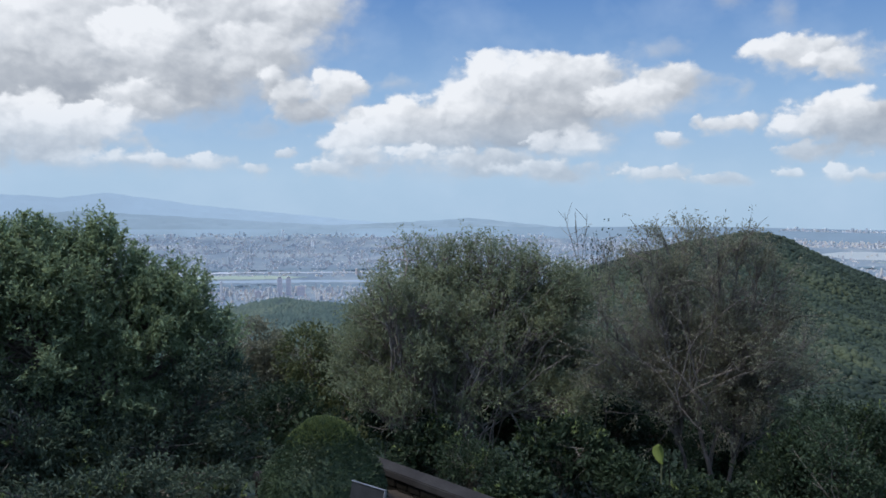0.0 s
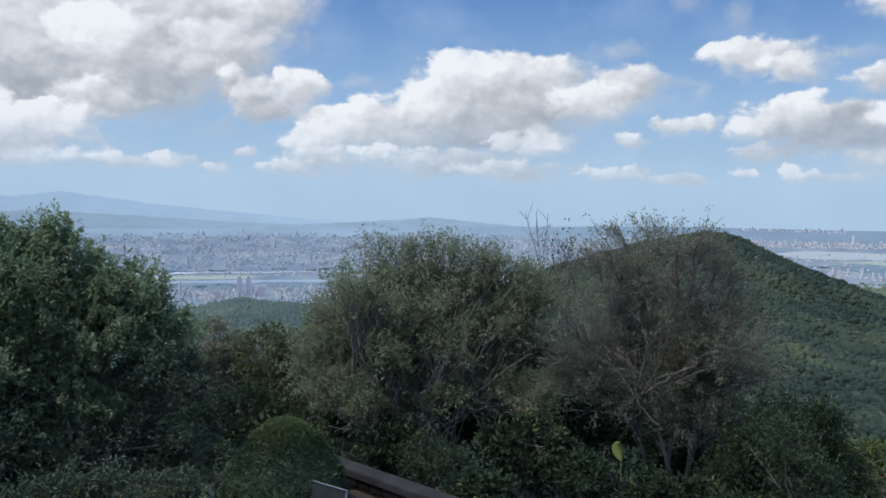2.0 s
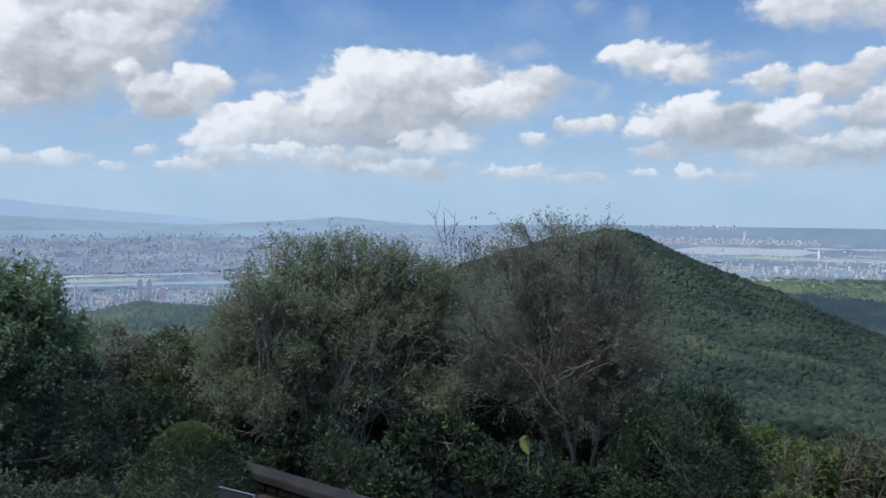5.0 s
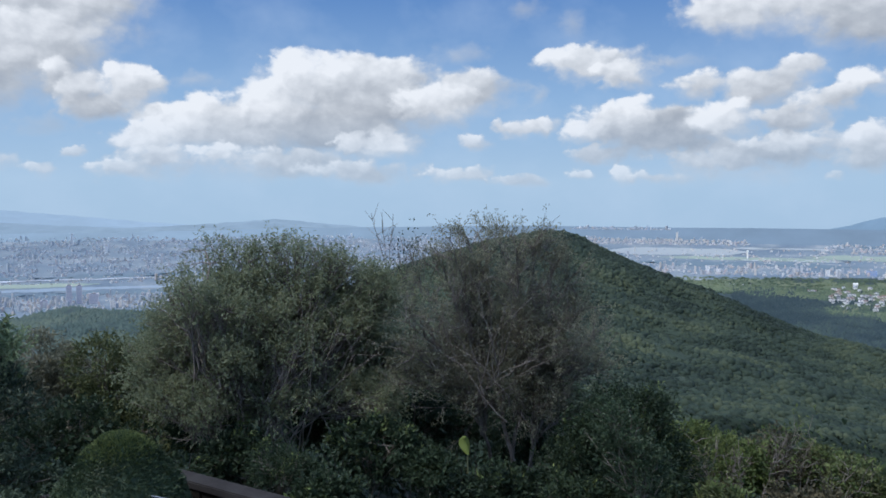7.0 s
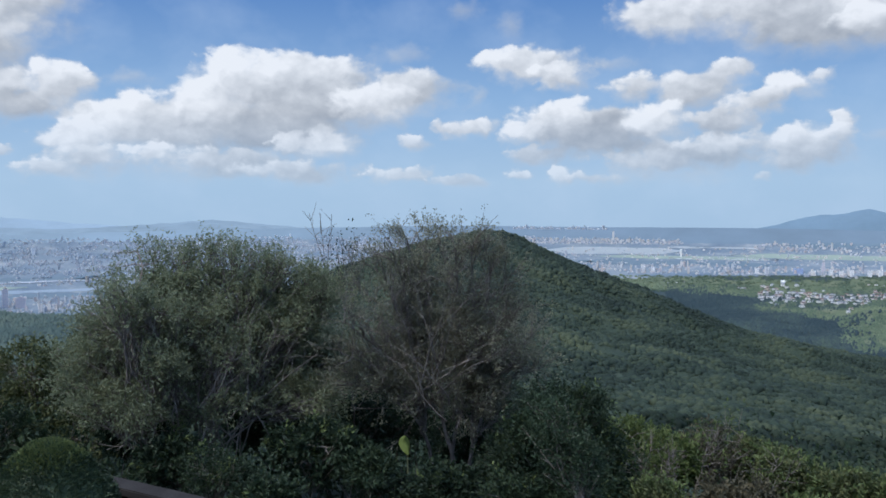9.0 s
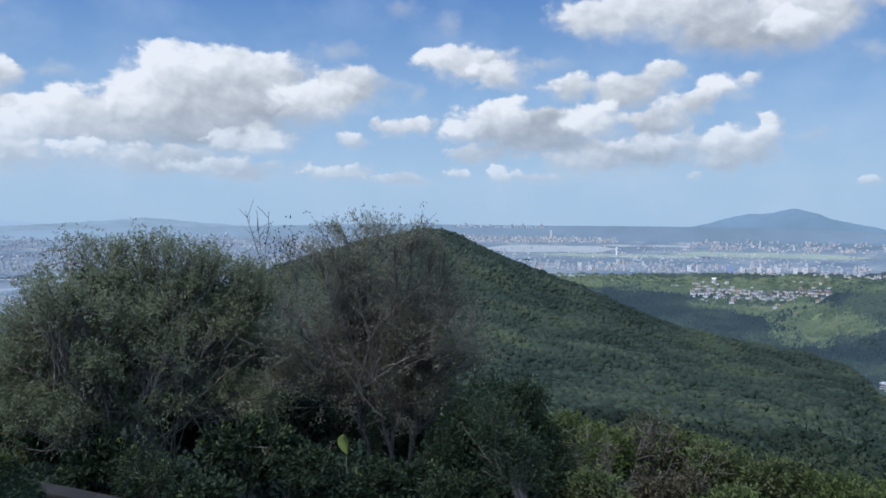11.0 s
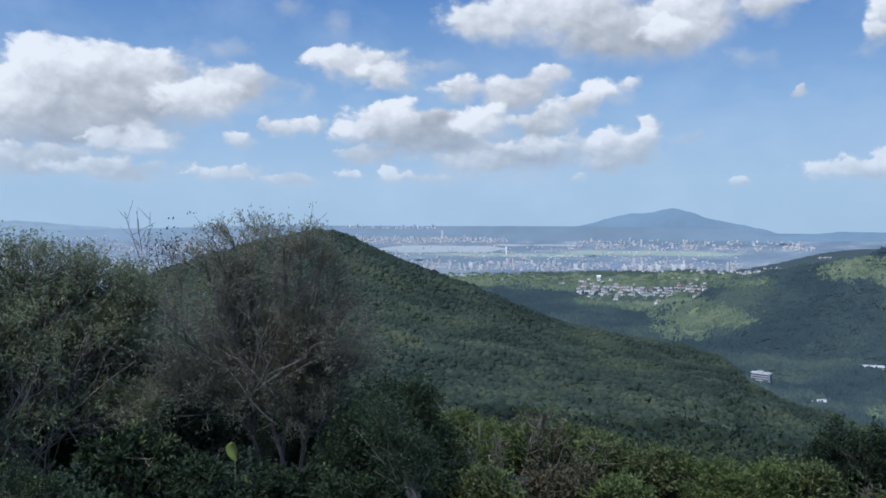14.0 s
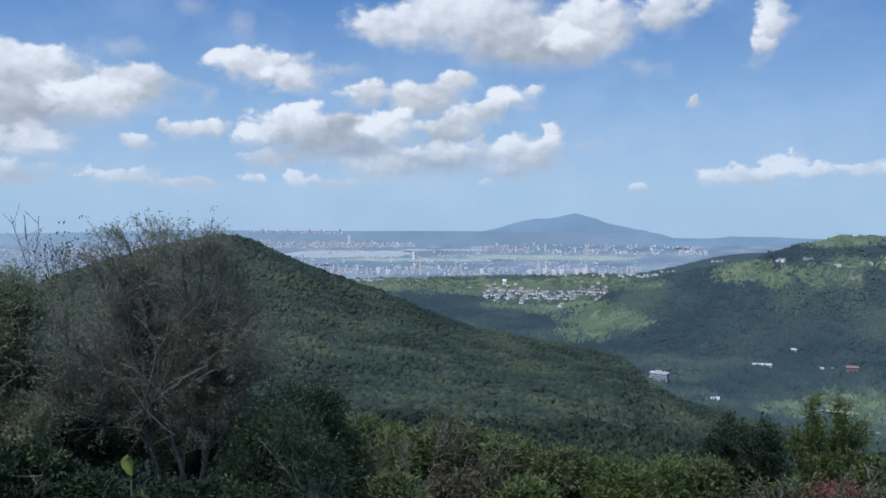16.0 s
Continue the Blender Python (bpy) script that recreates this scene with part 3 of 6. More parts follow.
# sites of grass and of sunlit slope: bearing, height angle, half sizes
GRASS_SUN_SITES = ((58.3, -4.05, 4.6, 0.85), (63.8, -3.2, 2.6, 0.5), (61.5, -1.7, 4.0, 0.5), (46.6, -7.2, 3.0, 1.1), (45.7, -8.5, 2.0, 0.6), (48.6, -7.6, 2.2, 0.4), (43.0, -6.5, 4.0, 0.5),
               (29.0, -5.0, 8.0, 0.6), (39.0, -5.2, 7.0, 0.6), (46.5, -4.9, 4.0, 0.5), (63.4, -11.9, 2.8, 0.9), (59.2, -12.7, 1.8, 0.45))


def sunlit_grass(a, r):
    """How much a place far out is grass, scrub or a sunlit patch rather than wood (above 0: lighter colours)."""
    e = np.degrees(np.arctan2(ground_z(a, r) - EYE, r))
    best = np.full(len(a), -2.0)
    for a0, e0, ra, re in GRASS_SUN_SITES:
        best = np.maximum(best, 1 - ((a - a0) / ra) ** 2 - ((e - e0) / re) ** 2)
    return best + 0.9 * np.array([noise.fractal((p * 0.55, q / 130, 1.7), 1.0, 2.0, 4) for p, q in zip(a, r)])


def build_land():
    A, R = np.meshgrid(AZ_GRID, R_GRID)
    v = polar(A, R, Z_GRID).reshape(-1, 3)
    nr, na = A.shape
    i, j = np.meshgrid(np.arange(nr - 1), np.arange(na), indexing="ij")
    k = (j + 1) % na
    f = np.stack([i * na + j, (i + 1) * na + j, (i + 1) * na + k, i * na + k], -1).reshape(-1, 4)[:, ::-1]
    rr, aa = R_GRID[i].ravel(), AZ_GRID[j].ravel()
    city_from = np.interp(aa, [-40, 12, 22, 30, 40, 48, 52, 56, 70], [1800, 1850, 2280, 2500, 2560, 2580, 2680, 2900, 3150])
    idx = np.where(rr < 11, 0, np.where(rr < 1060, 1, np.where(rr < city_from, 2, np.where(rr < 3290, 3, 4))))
    # grass and sunlit patches get the lighter ground colour
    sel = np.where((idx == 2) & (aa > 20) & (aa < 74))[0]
    idx[sel[sunlit_grass(aa[sel] + 0.125, rr[sel] + 6) > 0]] = 5
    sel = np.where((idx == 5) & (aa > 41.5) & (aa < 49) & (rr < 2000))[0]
    idx[sel[sunlit_grass(aa[sel] + 0.125, rr[sel] + 6) > 1.3]] = 6
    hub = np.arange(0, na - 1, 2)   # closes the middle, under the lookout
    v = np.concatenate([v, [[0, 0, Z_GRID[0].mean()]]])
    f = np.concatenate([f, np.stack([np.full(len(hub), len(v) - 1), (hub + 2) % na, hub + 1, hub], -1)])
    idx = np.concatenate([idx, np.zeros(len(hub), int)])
    ob = new("ground", mesh_of("ground", v, f, [M_SOIL, M_FLOOR, M_SLOPE, M_PLAIN, M_FAR_B, M_GRASS_SUNLIT, M_CLEARING], idx, True))
    return tagged(ob, "wooded hillsides falling to a hazy plain", "ground", kind="structure")


build_land()


SKY_PARTS = ((-60, 0), (0, 24), (24, 40), (40, 80))     # stretches of bearing, each with its own clouds


def build_sky():
    az, el = np.radians(np.arange(-180, 180, 4.0)), np.radians(np.array([-8, -4, -2, 0, 2, 5, 9, 12, 14.5, 17.0]))
    A, E = np.meshgrid(az, el)
    v = np.stack([np.cos(E) * np.sin(A), np.cos(E) * np.cos(A), np.sin(E)], -1).reshape(-1, 3) * 4950
    nr, na = A.shape
    i, j = np.meshgrid(np.arange(nr - 1), np.arange(na), indexing="ij")
    k = (j + 1) % na
    f = np.stack([i * na + j, (i + 1) * na + j, (i + 1) * na + k, i * na + k], -1).reshape(-1, 4)
    mid = np.degrees(az)[j].ravel() + 2
    ob = new("backdrop", mesh_of("backdrop", v, f, [sky_material(*q) for q in SKY_PARTS], np.searchsorted([q[1] for q in SKY_PARTS[:-1]], mid), smooth=True))
    ob.location = (0, 0, EYE)
    return tagged(ob, "blue sky with white and grey cumulus clouds", "sky", kind="structure")


build_sky()


def ridge(name, label, az, el, r, depth, mat, foot=-2.6, rough=0.06, seed=0.0):
    """A far range: its crest by bearing and height, with a slope on this side and one behind."""
    a = np.arange(az[0], az[-1] + 0.01, 0.2)
    top = np.interp(a, az, el)
    ker = np.array([0, 1, 3, 1, 0]) / 5
    top = np.convolve(np.pad(top, 2, mode="edge"), ker, "valid")
    top += [rough * noise.fractal((q * 0.8, seed, 0), 1.0, 2.0, 4) for q in a]
    rows, steps = [], 9
    for s in range(steps + 1):
        q = s / steps
        rr = r - depth * (1 - q)
        el_q = foot + (top - foot) * q ** 0.8
        el_q += [0.0 if s in (0, steps) else rough * 1.6 * noise.fractal((p * 0.6, q * 4, seed + 5), 1.0, 2.0, 4) for p in a]
        rows.append(polar(a, np.full_like(a, rr), EYE + rr * np.tan(np.radians(el_q))))
    rows.append(polar(a, np.full_like(a, r + 40), EYE + (r + 40) * np.tan(np.radians(np.full_like(a, foot)))))
    v = np.concatenate(rows)
    n = len(a)
    i, j = np.meshgrid(np.arange(len(rows) - 1), np.arange(n - 1), indexing="ij")
    f = np.stack([i * n + j, i * n + j + 1, (i + 1) * n + j + 1, (i + 1) * n + j], -1).reshape(-1, 4)
    return tagged(new(name, mesh_of(name, v, f, mat)), label, "mountains", kind="structure")


# the far ranges glow with the haze put into their materials
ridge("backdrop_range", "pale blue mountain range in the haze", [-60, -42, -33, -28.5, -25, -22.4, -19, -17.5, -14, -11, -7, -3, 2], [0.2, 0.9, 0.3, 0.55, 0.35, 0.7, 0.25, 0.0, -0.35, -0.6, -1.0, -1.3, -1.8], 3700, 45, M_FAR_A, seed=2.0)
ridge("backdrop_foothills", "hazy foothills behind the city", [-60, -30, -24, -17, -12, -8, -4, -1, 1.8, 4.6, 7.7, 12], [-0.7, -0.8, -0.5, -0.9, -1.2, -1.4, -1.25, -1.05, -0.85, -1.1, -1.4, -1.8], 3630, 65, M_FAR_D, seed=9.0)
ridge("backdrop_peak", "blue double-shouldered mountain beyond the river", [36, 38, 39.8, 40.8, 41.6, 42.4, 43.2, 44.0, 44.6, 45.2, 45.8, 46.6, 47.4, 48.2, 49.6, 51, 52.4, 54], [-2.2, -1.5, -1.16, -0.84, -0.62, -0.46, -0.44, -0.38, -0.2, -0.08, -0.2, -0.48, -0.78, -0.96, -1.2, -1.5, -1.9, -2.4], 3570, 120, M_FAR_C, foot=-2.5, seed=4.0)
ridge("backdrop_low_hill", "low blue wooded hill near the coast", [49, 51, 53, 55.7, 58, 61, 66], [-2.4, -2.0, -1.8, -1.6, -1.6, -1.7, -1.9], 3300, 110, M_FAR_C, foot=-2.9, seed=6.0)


# ---- woods on the hills ----
def ball(sub):
    """The inner mass of a crown: a five-sided dome (0), or a finer ball without its underside."""
    if sub == 0:
        ang = np.arange(5) * 1.2566
        v = np.concatenate([np.stack([np.cos(ang), np.sin(ang), np.full(5, -0.15)], -1), [[0.1, 0.05, 1.0]]])
        return v, np.array([[k, (k + 1) % 5, 5] for k in range(5)])
    bm = bmesh.new()
    bmesh.ops.create_icosphere(bm, subdivisions=sub, radius=1.0)
    v = np.array([q.co[:] for q in bm.verts])
    f = np.array([[q.index for q in p.verts] for p in bm.faces if p.calc_center_median().z > -0.35])
    bm.free()
    return v, f


def crowns(name, label, places, radius, mat, cards=60, card=0.24, squash=0.85, sub=1):
    """A wood: at each place a rounded inner mass and a broken skin of leafy sprays."""
    bv, bf = ball(sub)
    n, k = len(places), len(bv)
    sc = radius[:, None] * np.stack([RNG.uniform(0.85, 1.2, n), RNG.uniform(0.85, 1.2, n), RNG.uniform(0.75, 1.3, n) * squash], -1)
    v = places[:, None] + bv[None] * sc[:, None] * 0.93 * (1 + (0.10 if sub else 0.2) * RNG.standard_normal((n, k, 1)))
    f = (bf[None] + (np.arange(n) * k)[:, None, None]).reshape(-1, 3)
    d = RNG.standard_normal((n, cards, 3))
    d[..., 2] = np.abs(d[..., 2]) - 0.25
    d /= np.linalg.norm(d, axis=-1, keepdims=True)
    lobes = 1 + 0.22 * np.sin(d[..., 0] * 5 + RNG.uniform(0, 6, (n, 1))) * np.sin(d[..., 1] * 5 + RNG.uniform(0, 6, (n, 1)))
    c = places[:, None] + d * sc[:, None] * (lobes * RNG.uniform(0.86, 1.06, (n, cards)))[..., None]
    nrm = d + 0.5 * RNG.standard_normal((n, cards, 3))
    u = np.cross(nrm, RNG.standard_normal((n, cards, 3)))
    u /= np.linalg.norm(u, axis=-1, keepdims=True)
    w = np.cross(nrm, u)
    w /= np.linalg.norm(w, axis=-1, keepdims=True)
    s = (radius[:, None] * card * RNG.uniform(0.6, 1.4, (n, cards)))[..., None]
    tri = np.stack([c - u * s, c + u * s * 0.8 + w * s * 0.5, c - u * s * 0.1 - w * s * 1.1], 2).reshape(-1, 3)
    m = n * k
    f = np.concatenate([f, m + np.arange(len(tri)).reshape(-1, 3)])
    return tagged(new(name, mesh_of(name, np.concatenate([v.reshape(-1, 3), tri]), f, mat, smooth=True)), label, "forest", kind="stuff")


def scatter(az0, az1, r0, r1, spacing):
    n = int((r1 * r1 - r0 * r0) / 2 * radians(az1 - az0) / spacing ** 2)
    a, r = RNG.uniform(az0, az1, n), np.sqrt(RNG.uniform(r0 * r0, r1 * r1, n))
    return a, r


EL_GRID = np.degrees(np.arctan2(Z_GRID - EYE, R_GRID[:, None]))
EL_RISE = np.maximum.accumulate(EL_GRID, 0)


def in_sight(a, r, high):
    i = np.clip(np.searchsorted(R_GRID, r) - 2, 0, len(R_GRID) - 1)
    j = np.clip(np.searchsorted(AZ_GRID, a), 0, len(AZ_GRID) - 1)
    return np.degrees(np.arctan2(ground_z(a, r) + high - EYE, r)) > EL_RISE[i, j] - 0.1


def wood(name, label, az0, az1, r0, r1, spacing, rad, mat, cards, card=0.24, keep=None, sub=1, squash=0.85):
    a, r = scatter(az0, az1, r0, r1, spacing)
    if keep is not None:
        m = keep(a, r)
        a, r = a[m], r[m]
    size = rad * np.clip(RNG.lognormal(0, 0.36, len(a)), 0.5, 2.0)
    lump = np.array([noise.noise((p / 24, q / 24, 2.0)) for p, q in zip(r * np.sin(np.radians(a)), r * np.cos(np.radians(a)))])
    size *= 1 + 0.5 * lump     # groups of taller and lower trees
    if r0 > 400:     # fewer, broader trees on slopes hidden from the camera
        unseen = ~in_sight(a, r, size * 1.6 + 3)
        m = ~unseen | (RNG.random(len(a)) < 0.08)
        size = np.where(unseen, size * 2.6, size)
        a, r, size, lump = a[m], r[m], size[m], lump[m]
    return crowns(name, label, polar(a, r, ground_z(a, r) + size * 0.1 + 0.7 * rad * lump), size, mat, cards, card, squash, sub)


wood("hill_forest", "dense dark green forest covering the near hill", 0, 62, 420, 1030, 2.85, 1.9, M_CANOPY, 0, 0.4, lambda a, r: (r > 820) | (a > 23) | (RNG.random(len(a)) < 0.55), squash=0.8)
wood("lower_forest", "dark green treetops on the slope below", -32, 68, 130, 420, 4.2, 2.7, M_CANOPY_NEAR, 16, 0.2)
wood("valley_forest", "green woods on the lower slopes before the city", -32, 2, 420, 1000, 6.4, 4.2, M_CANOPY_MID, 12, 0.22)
wood("dome_forest", "green woods on the low domed hill, with haze put into their colour", -20, 6, 1000, 1640, 3.9, 2.5, M_CANOPY_DOME, 0, 0.34, sub=0, squash=1.1)


def patchy(a, r):
    town_site = ((a - 43.1) / 5.0) ** 2 + ((r - 2190 + 12 * (a - 43)) / 175) ** 2 < 1
    return ~town_site & (sunlit_grass(a, r) + RNG.normal(0, 0.45, len(a)) < 0.0)


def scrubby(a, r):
    g = sunlit_grass(a, r)
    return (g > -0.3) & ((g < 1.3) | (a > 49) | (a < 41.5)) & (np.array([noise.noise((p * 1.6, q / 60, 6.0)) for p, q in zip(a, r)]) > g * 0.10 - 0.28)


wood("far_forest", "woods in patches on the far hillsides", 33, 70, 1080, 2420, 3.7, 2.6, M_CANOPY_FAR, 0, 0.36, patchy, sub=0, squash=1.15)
wood("hill_scrub", "light green scrub, and sunlit trees put in as paler green", 24, 72, 1080, 2420, 3.9, 2.1, M_CANOPY_SUNLIT, 0, 0.36, scrubby, sub=0, squash=1.2)
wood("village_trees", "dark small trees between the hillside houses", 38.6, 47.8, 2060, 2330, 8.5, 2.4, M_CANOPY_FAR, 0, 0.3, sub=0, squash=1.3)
wood("plateau_trees", "trees on the green plateau before the city", 24, 52, 2300, 2560, 9.0, 3.2, M_CANOPY_SUNLIT, 3, 0.3, squash=0.5)
# ---- trees and shrubs close by ----
def unit(v):
    return v / np.maximum(np.linalg.norm(v, axis=-1, keepdims=True), 1e-9)


def tubes(lines, sides=5):
    """Tapered tubes along polylines of rows x, y, z, radius."""
    V, F, base = [], [], 0
    ang = np.arange(sides) * 2 * np.pi / sides
    for ln in lines:
        p, w = ln[:, :3], ln[:, 3]
        d = unit(np.gradient(p, axis=0))
        u = unit(np.cross(d, [0.31, 0.17, 0.93]))
        s = np.cross(d, u)
        ring = p[:, None] + w[:, None, None] * (np.cos(ang)[None, :, None] * u[:, None] + np.sin(ang)[None, :, None] * s[:, None])
        n = len(p)
        V.append(ring.reshape(-1, 3))
        i, j = np.meshgrid(np.arange(n - 1), np.arange(sides), indexing="ij")
        k = (j + 1) % sides
        F.append((np.stack([i * sides + j, i * sides + k, (i + 1) * sides + k, (i + 1) * sides + j], -1) + base).reshape(-1, 4))
        base += n * sides
    return np.concatenate(V), np.concatenate(F)


def limb(rng, a, b, w0, w1, steps=7, bend=0.12, sag=0.0):
    """A crooked branch from a to b, tapering from w0 to w1."""
    t = np.linspace(0, 1, steps)[:, None]
    a, b = np.asarray(a, float), np.asarray(b, float)
    L = np.linalg.norm(b - a)
    wob = np.cumsum(rng.normal(0, bend * L / steps, (steps, 3)), 0)
    wob -= t * wob[-1]
    p = a + (b - a) * t + wob
    p[:, 2] += sag * L * np.sin(t[:, 0] * np.pi)
    return np.c_[p, np.linspace(w0, w1, steps)]


def leaf_mesh(rng, pos, way, length, width, fold=0.25):
    """One small folded leaf (four corners) at each place, pointing its way."""
    n = len(pos)
    way = unit(way)
    side = unit(np.cross(way, rng.normal(0, 0.5, (n, 3)) + [0, 0, 1.0]))
    up = np.cross(side, way)
    L, W = (length * rng.uniform(0.6, 1.25, n))[:, None], (width * rng.uniform(0.7, 1.2, n))[:, None]
    v = np.stack([pos, pos + way * L * 0.5 + side * W * 0.5 + up * W * fold, pos + way * L - up * L * 0.12, pos + way * L * 0.5 - side * W * 0.5 + up * W * fold], 1)
    q = (np.arange(n) * 4)[:, None]
    f = np.concatenate([q + [0, 1, 2], q + [0, 2, 3]])
    return v.reshape(-1, 3), f


def plant(name, label, base, blobs, bark, leaf, shoots, per, length, width, seed, twig_share=0.15, stems=1, trunk=0.09,
          upward=0.5, shell=0.7, shoot_len=0.28, limb_w=0.03, category="tree", group="", ragged=0.35, bare=0.0, bend=0.16, tips=0.0, tuft=0.0, tuft_of=14):
    """A tree or shrub: stems from the base, limbs to the middle of each clump (place, half width, half height), twigs, and leafy shoots."""
    rng = np.random.default_rng(seed)
    base = np.asarray(base, float)
    lines, heads, ways, stem_lines, limb_lines = [], [], [], [], []
    blobs = [(np.asarray(c, float), rw, rh) for c, rw, rh in blobs]
    vol = np.array([rw * rw * rh for _, rw, rh in blobs]) ** 0.75
    count = np.maximum((shoots * vol / vol.sum()).astype(int), 12)
    mid = np.mean([c for c, _, _ in blobs], 0)
    forks = []
    for s in range(stems):
        foot = base + np.r_[rng.normal(0, 0.12 * (stems > 1), 2), 0]
        fork = base + (mid - base) * rng.uniform(0.3, 0.5) + np.r_[rng.normal(0, 0.25, 2), 0]
        stem_lines.append(limb(rng, foot - [0, 0, 0.25], fork, trunk, trunk * 0.6, 8, bend))
        forks.append(fork)
    for (c, rw, rh), n in zip(blobs, count):
        f = forks[int(np.argmin([np.linalg.norm((q - c)[:2]) for q in forks]))]
        ln = limb(rng, f, c, trunk * 0.5, limb_w * 0.5, 9, bend, 0.05)
        limb_lines.append(ln)
        d = unit(rng.normal(0, 1, (n, 3)))
        rad = (shell + (1 - shell) * rng.random(n)) ** 0.7
        rad *= 1 + ragged * (np.array([noise.noise((q[0] * 2.2 + c[0], q[1] * 2.2 + c[1], q[2] * 2.2 + c[2])) for q in d]))
        p = c + d * rad[:, None] * [rw, rw, rh]
        if tuft:     # shoots gather in tufts, with gaps between them
            own = rng.integers(0, max(n // tuft_of, 4), n)
            loc = unit(rng.normal(0, 1, (n, 3)) + [0, 0, 0.35]) * (rng.random((n, 1)) ** 0.4)
            d = d[own]
            p = p[own] + loc * tuft * rng.uniform(0.6, 1.35, n)[own][:, None] * [1.0, 1.0, 0.72]
            ways.append(d * 0.5 + loc * 0.6 + [0, 0, upward] + rng.normal(0, 0.3, (n, 3)))
        else:
            ways.append(d + [0, 0, upward] + rng.normal(0, 0.35, (n, 3)))
        heads.append(p)
        for i in rng.choice(n, int(n * twig_share), replace=False):
            j = ln[rng.integers(4, 9), :3]
            lines.append(limb(rng, j, p[i] + 0.5 * shoot_len * unit(ways[-1][i]), limb_w * 0.45, 0.004, 4, 0.2))
    P, W = np.concatenate(heads), unit(np.concatenate(ways))
    if bare:
        k = rng.random(len(P)) > bare
        P, W = P[k], W[k]
    n = len(P)
    t = rng.random((n, per))
    pos = (P[:, None] + W[:, None] * (t * shoot_len)[..., None] + rng.normal(0, shoot_len * 0.10, (n, per, 3))).reshape(-1, 3)
    out = unit(rng.normal(0, 1, (n * per, 3)))
    way = out * 0.8 + np.repeat(W, per, 0) * 0.9 - [0, 0, 0.25]
    # upward shoots take the brighter colour, as highlights
    bright = np.repeat((rng.random(n) < tips) & (W[:, 2] > 0.45), per)
    lv, lf = leaf_mesh(rng, pos[~bright], way[~bright], length, width)
    ob = thing(name, label, category, base, group)
    for key, rows in (("trunk" if category == "tree" else "stem", stem_lines), ("limb", limb_lines)):
        for ln in rows:
            tv, tf = tubes([ln])
            part_mesh(key, mesh_of(key, tv - base, tf, bark, smooth=True), ob)
    if lines:
        tv, tf = tubes(lines, 3)
        tagged(part_mesh("twig_growth", mesh_of("twig_growth", tv - base, tf, bark, smooth=True), ob), kind="stuff")
    part_mesh("crown", mesh_of("crown", lv - base, lf, leaf), ob)
    if bright.any():
        lv, lf = leaf_mesh(rng, pos[bright] + [0, 0, 0.03], way[bright] + [0, 0, 0.4], length, width)
        part_mesh("new_leaves", mesh_of("new_leaves", lv - base, lf, M_LEAF_SUNLIT_TIP), ob, "brighter yellow-green tips and painted sunlit leaves")
    return ob


def clump(az, el, r, w, h):
    """A leafy clump by bearing, height angle and distance, w and h degrees wide and high from its middle."""
    return (at(az, el, r), r * math.tan(radians(w)), r * math.tan(radians(h)))


def foot(az, r):
    p = polar(np.array([az]), np.array([r]), ground_z(az, r))[0]
    return p


R = 11.5
plant("broadleaf_tree", "dense dark green broadleaf tree with upright leafy shoots", foot(-23, R),
      [clump(*c) for c in ((-26.9, -2.8, R, 0.6, 0.9), (-25.9, -3.3, R, 0.5, 0.8), (-28.6, -3.5, R, 0.7, 0.8), (-22.8, -2.9, R, 0.6, 0.9), (-22.0, -3.7, R, 0.5, 0.8), (-23.2, -3.9, R, 1.0, 1.1), (-26.6, -4.0, R, 1.6, 1.2), (-20.4, -4.6, R, 0.5, 0.7), (-19.2, -5.3, R, 0.45, 0.6), (-17.2, -5.8, R, 0.6, 0.5), (-24.8, -5.2, R, 2.5, 1.7), (-30, -4.5, R, 3.2, 2.3), (-20.0, -6.4, R, 1.7, 1.3), (-17.8, -7.2, R, 1.4, 1.1),
                           (-20.5, -8, R, 3, 2.2), (-27, -8.5, R, 4, 3), (-16.6, -9.6, R, 1.8, 1.6), (-34, -8, R, 4, 3.4), (-22, -12.5, R, 3.6, 2.6))],
      M_BARK, M_LEAF_DARK, 8600, 13, 0.080, 0.031, 11, shell=0.78, upward=1.1, shoot_len=0.26, ragged=0.6, tuft=0.26, tuft_of=18)
plant("understory_tree", "broadleaf growth under the taller tree, darkened for its shade", foot(-24, R - 0.5), [clump(*c) for c in ((-28, -14.5, R - 0.4, 4.2, 2.6), (-20, -16.5, R - 0.6, 4, 2.4), (-34, -15, R - 0.3, 4, 2.6), (-15, -17, R - 0.6, 2.0, 2.0), (-15.8, -12.6, R - 0.4, 2.0, 1.9), (-27, -19, R - 0.8, 4, 2.4), (-16.2, -19.8, 9.6, 1.5, 1.3), (-18.8, -19.6, 9.4, 2.2, 1.5), (-22.6, -19.8, 9.4, 2.4, 1.6), (-27.5, -20.4, 9.2, 2.6, 1.8), (-33, -20.2, 9.2, 2.8, 2.0))],
      M_BARK, M_LEAF_SHADED, 4600, 12, 0.075, 0.032, 12, shell=0.6, upward=1.0, shoot_len=0.26, ragged=0.55, tips=0.02, tuft=0.24, tuft_of=18)
R = 13.0
